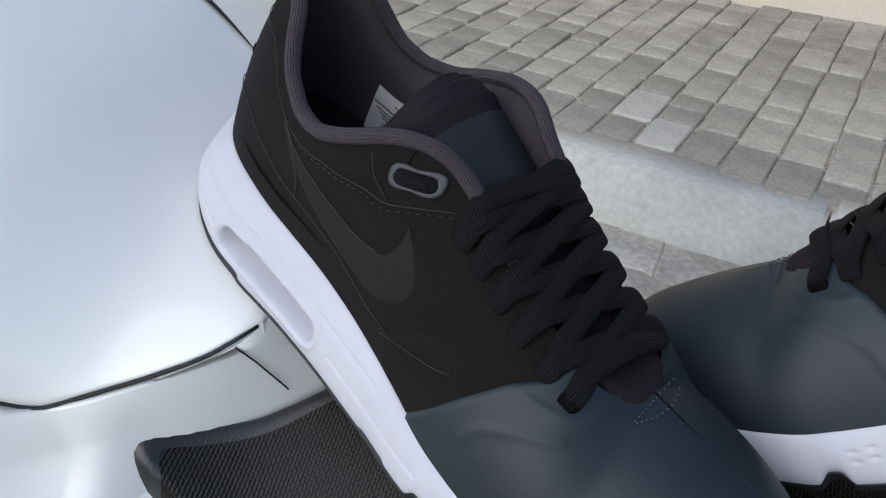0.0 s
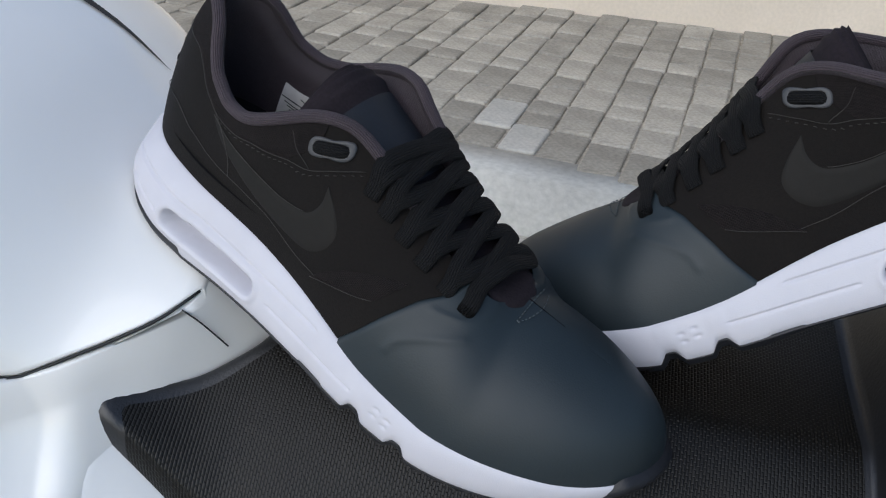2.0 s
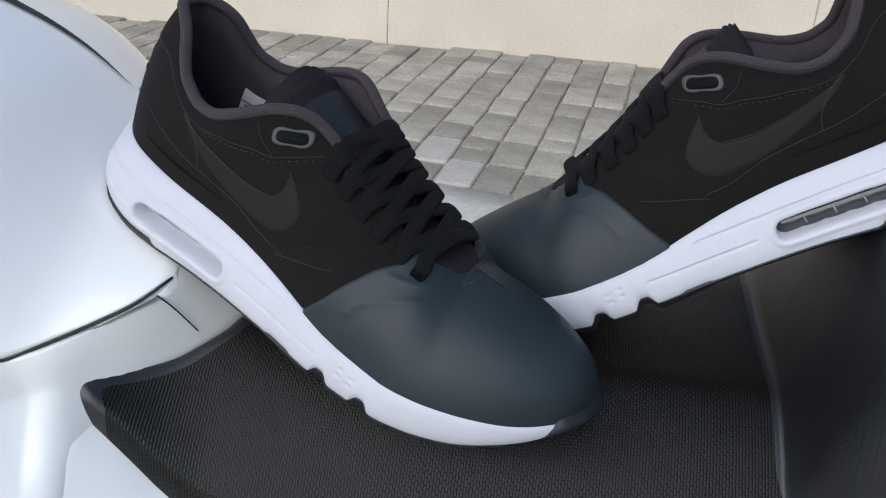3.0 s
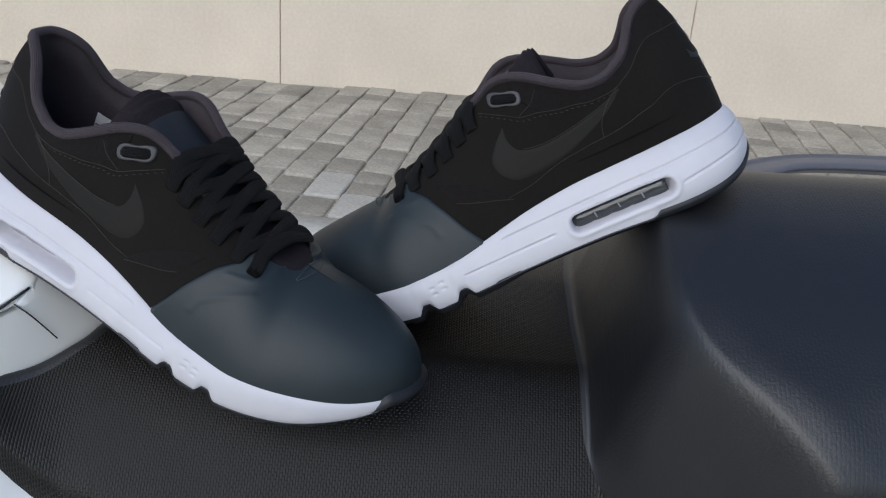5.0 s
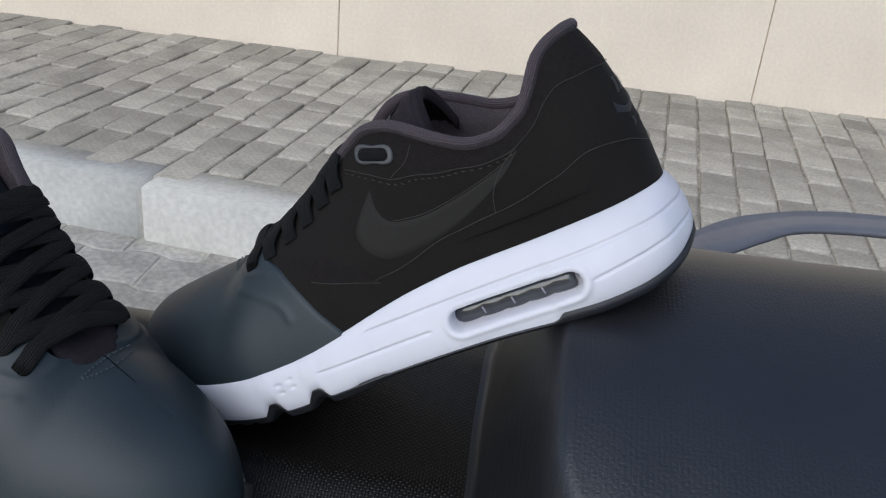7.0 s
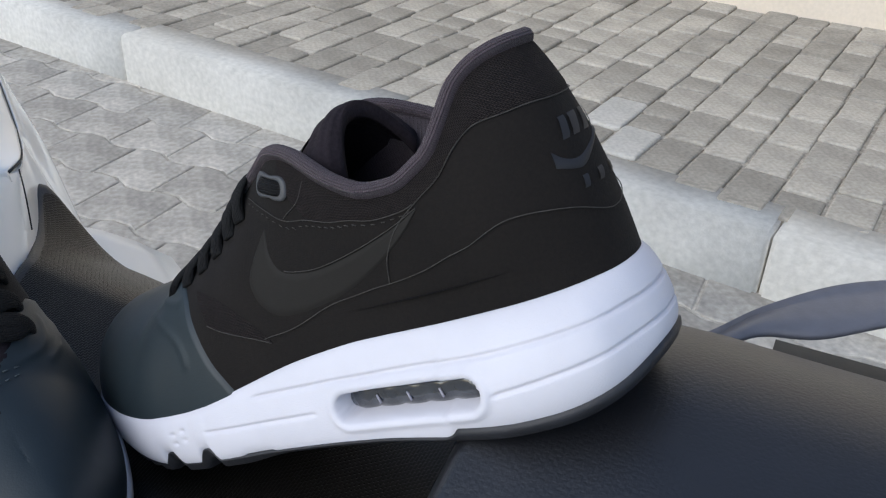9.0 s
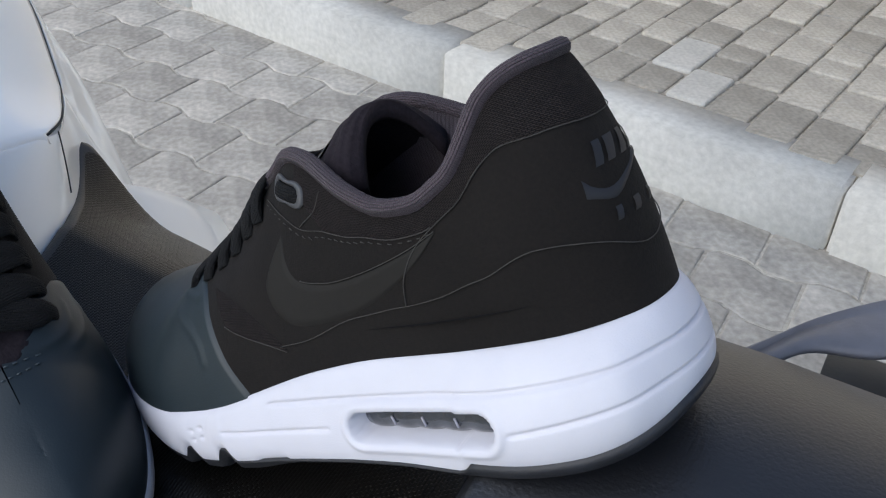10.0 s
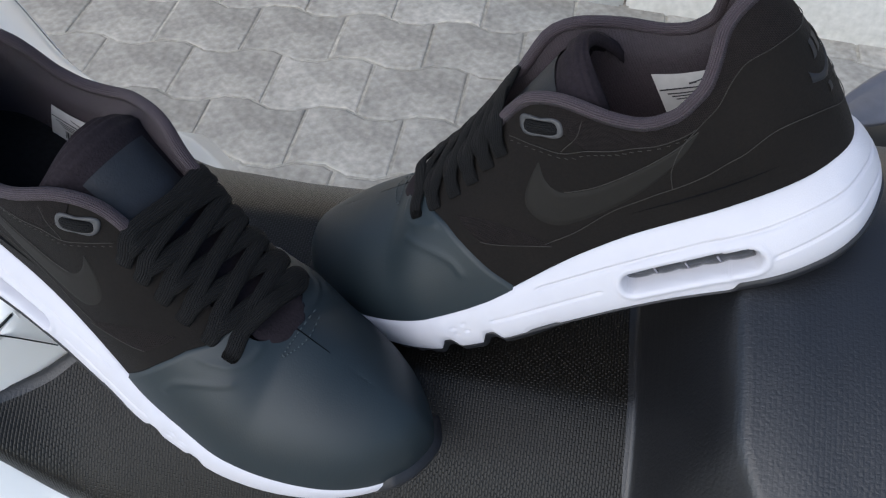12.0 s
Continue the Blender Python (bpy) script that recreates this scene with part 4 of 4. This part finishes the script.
# wall of rendered panels
wall = thing("wall_north", "smooth beige rendered wall with upright joints", "wall", kind="structure")
for k in range(-5, 7):
    bm = bmesh.new()
    bmesh.ops.create_cube(bm, size=1)
    for v in bm.verts:
        v.co = Vector((v.co.x * 1.6565, v.co.y * 0.2 + 0.1, (v.co.z + 0.5) * 2.9))
    bmesh.ops.bevel(bm, geom=[e for e in bm.edges if abs(e.verts[0].co.z - e.verts[1].co.z) > 1], offset=0.003, segments=2, affect="EDGES")
    pn = part("panel", bm, M_STUCCO, wall, smooth=False)
    pn.location = (-0.229 + 1.659 * (k + 0.5), 3.838, 0.10)
bm = bmesh.new()
bmesh.ops.create_cube(bm, size=1)
for v in bm.verts:
    v.co = Vector((v.co.x * 20, v.co.y * 0.1 + 3.95, (v.co.z + 0.5) * 2.88 + 0.1))
part("core", bm, M_STUCCO, wall, smooth=False)

# sidewalk: columns of worn blocks square to the kerb
sidewalk = thing("pavement", "sidewalk of worn grey rectangular paving blocks", "sidewalk", kind="structure")
bm = bmesh.new()
for x, y in ((-8, 0.15), (8, 0.15), (8, 3.4), (-8, 3.4)):
    bm.verts.new(K0 + KX * x + KY * y + Vector((0, 0, 0.1425)))
bm.faces.new(bm.verts)
part("bedding", bm, M_SOIL, sidewalk, smooth=False)
rng = random.Random(5)
LENS = [0.105, 0.145, 0.185, 0.205]
shapes = {}
for L0 in LENS:
    for var in range(4):
        w = 0.0512
        j = lambda: rng.uniform(-0.003, 0.003)
        h = L0 / 2 - 0.002
        c = 0.008
        outline = [(-w + c + j(), -h + j()), (w - c + j(), -h + j()), (w + j(), -h + c), (w + j(), h - c), (w - c, h + j()), (-w + c, h + j()), (-w + j(), h - c), (-w + j(), -h + c)]
        for light in (0, 1):
            shapes[L0, var, light] = block_mesh("paver", outline, 0.0, 0.007, M_PAVER_LIGHT if light else M_PAVER)
near_blocks, far_blocks = [], []
for col in range(-42, 46):
    y = 0.158 - rng.uniform(0, 0.09)
    u = (col + 0.44) * 0.107
    first = True
    while y < 2.1:
        L0 = rng.choice(LENS)
        light = 0
        if col == 4 and first:
            y, L0 = 0.158, 0.145
        if col == 4 and not first and light_left:
            L0, light, light_left = 0.205, 1, False
        elif col == 4 and first:
            light_left = True
        if col == 5 and first:
            L0, light, y = 0.185, 1, 0.158
        first = False
        yc = y + L0 / 2
        if y + L0 > 0.17:
            pt = K0 + KX * u + KY * yc + Vector((0, 0, 0.150 + rng.uniform(-0.003, 0.003) + 0.004 * (yc / 2)))
            m = Matrix.Translation(pt) @ pose(0, 0, 0, rng.uniform(-0.8, 0.8), rng.uniform(-0.8, 0.8), -6.575 + rng.uniform(-1.2, 1.2))
            if pt.y < 3.86:
                me = shapes[L0, rng.randrange(4), light]
                (near_blocks if -0.9 < pt.x < 1.7 and pt.y < 3.3 else far_blocks).append((me, m))
        y += L0
for me, m in near_blocks[:300]:
    ob = new("paver", me)
    ob.parent = sidewalk
    ob.matrix_world = m
rest = join_blocks("distant_pavers", far_blocks + near_blocks[300:], M_PAVERS)
rest.parent = sidewalk
tagged(rest, "further worn grey paving blocks", kind="stuff")

# road of interlocking blocks with stepped long sides
road = thing("road", "parking lane of grey interlocking paving blocks", "road", kind="structure")


def zig(x):
    """The stepped joint line, with a period of one block."""
    t = (x / 0.2) % 1.0
    return 0.0115 * (1 if 0.10 < t < 0.40 else -1 if 0.60 < t < 0.90 else math.sin(2 * math.pi * t) * 1.3)


ROWH = 0.165
road_shapes = []
for par in (0, 1):
    xs3 = [-0.0975, -0.085, -0.078, -0.06, -0.022, -0.015, 0.015, 0.022, 0.06, 0.078, 0.085, 0.0975]
    ph = 0.0 if par else 0.1
    lo = [(x, -ROWH / 2 + 0.0025 + zig(x + ph)) for x in xs3]
    hi = [(x, ROWH / 2 - 0.0025 + zig(x + ph)) for x in reversed(xs3)]
    road_shapes.append(block_mesh("road_paver", lo + hi, 0.0, 0.004, M_COIL))
near_blocks, far_blocks = [], []
for r in range(-16, 6):
    for c in range(-22, 24):
        off = 0.037 if r % 2 == 0 else 0.137
        x, y = off + 0.1 + 0.2 * c, 1.625 + ROWH * r
        lim = 2.2755 - 0.115 * (x + 0.351)
        if y - ROWH / 2 > lim:
            continue
        m = Matrix.Translation((x, y, 0.0 + rng.uniform(-0.0015, 0.0015))) @ pose(0, 0, 0, rng.uniform(-0.3, 0.3), rng.uniform(-0.3, 0.3), rng.uniform(-0.3, 0.3))
        me = road_shapes[r % 2]
        (near_blocks if -1.7 < x < 1.5 and y > 1.2 else far_blocks).append((me, m))
for me, m in near_blocks[:300]:
    ob = new("road_paver", me)
    ob.parent = road
    ob.matrix_world = m
rest = join_blocks("distant_road_pavers", far_blocks + near_blocks[300:], M_COILS)
rest.parent = road
tagged(rest, "further grey interlocking paving blocks", kind="stuff")

# a dry leaf on the road
bm = bmesh.new()
rim = []
for k in range(14):
    a = 2 * math.pi * k / 14
    r = 0.014 * (1 + 0.25 * math.sin(3 * a + 1))
    rim.append(bm.verts.new((1.5 * r * math.cos(a), r * math.sin(a), 0.006 + 0.004 * math.cos(2 * a))))
low = [bm.verts.new((v.co.x, v.co.y, v.co.z - 0.001)) for v in rim]
top, bot = bm.verts.new((0, 0, 0.002)), bm.verts.new((0, 0, 0.001))
for k in range(14):
    n = (k + 1) % 14
    bm.faces.new([rim[k], rim[n], top])
    bm.faces.new([low[n], low[k], bot])
    bm.faces.new([rim[n], rim[k], low[k], low[n]])
leaf = tagged(part("leaf", bm, M_LEAF), "small dry orange-brown leaf lying on the road", "leaf")
leaf.matrix_world = pose(-0.272, 1.444, 0.0, 0, 0, 40)
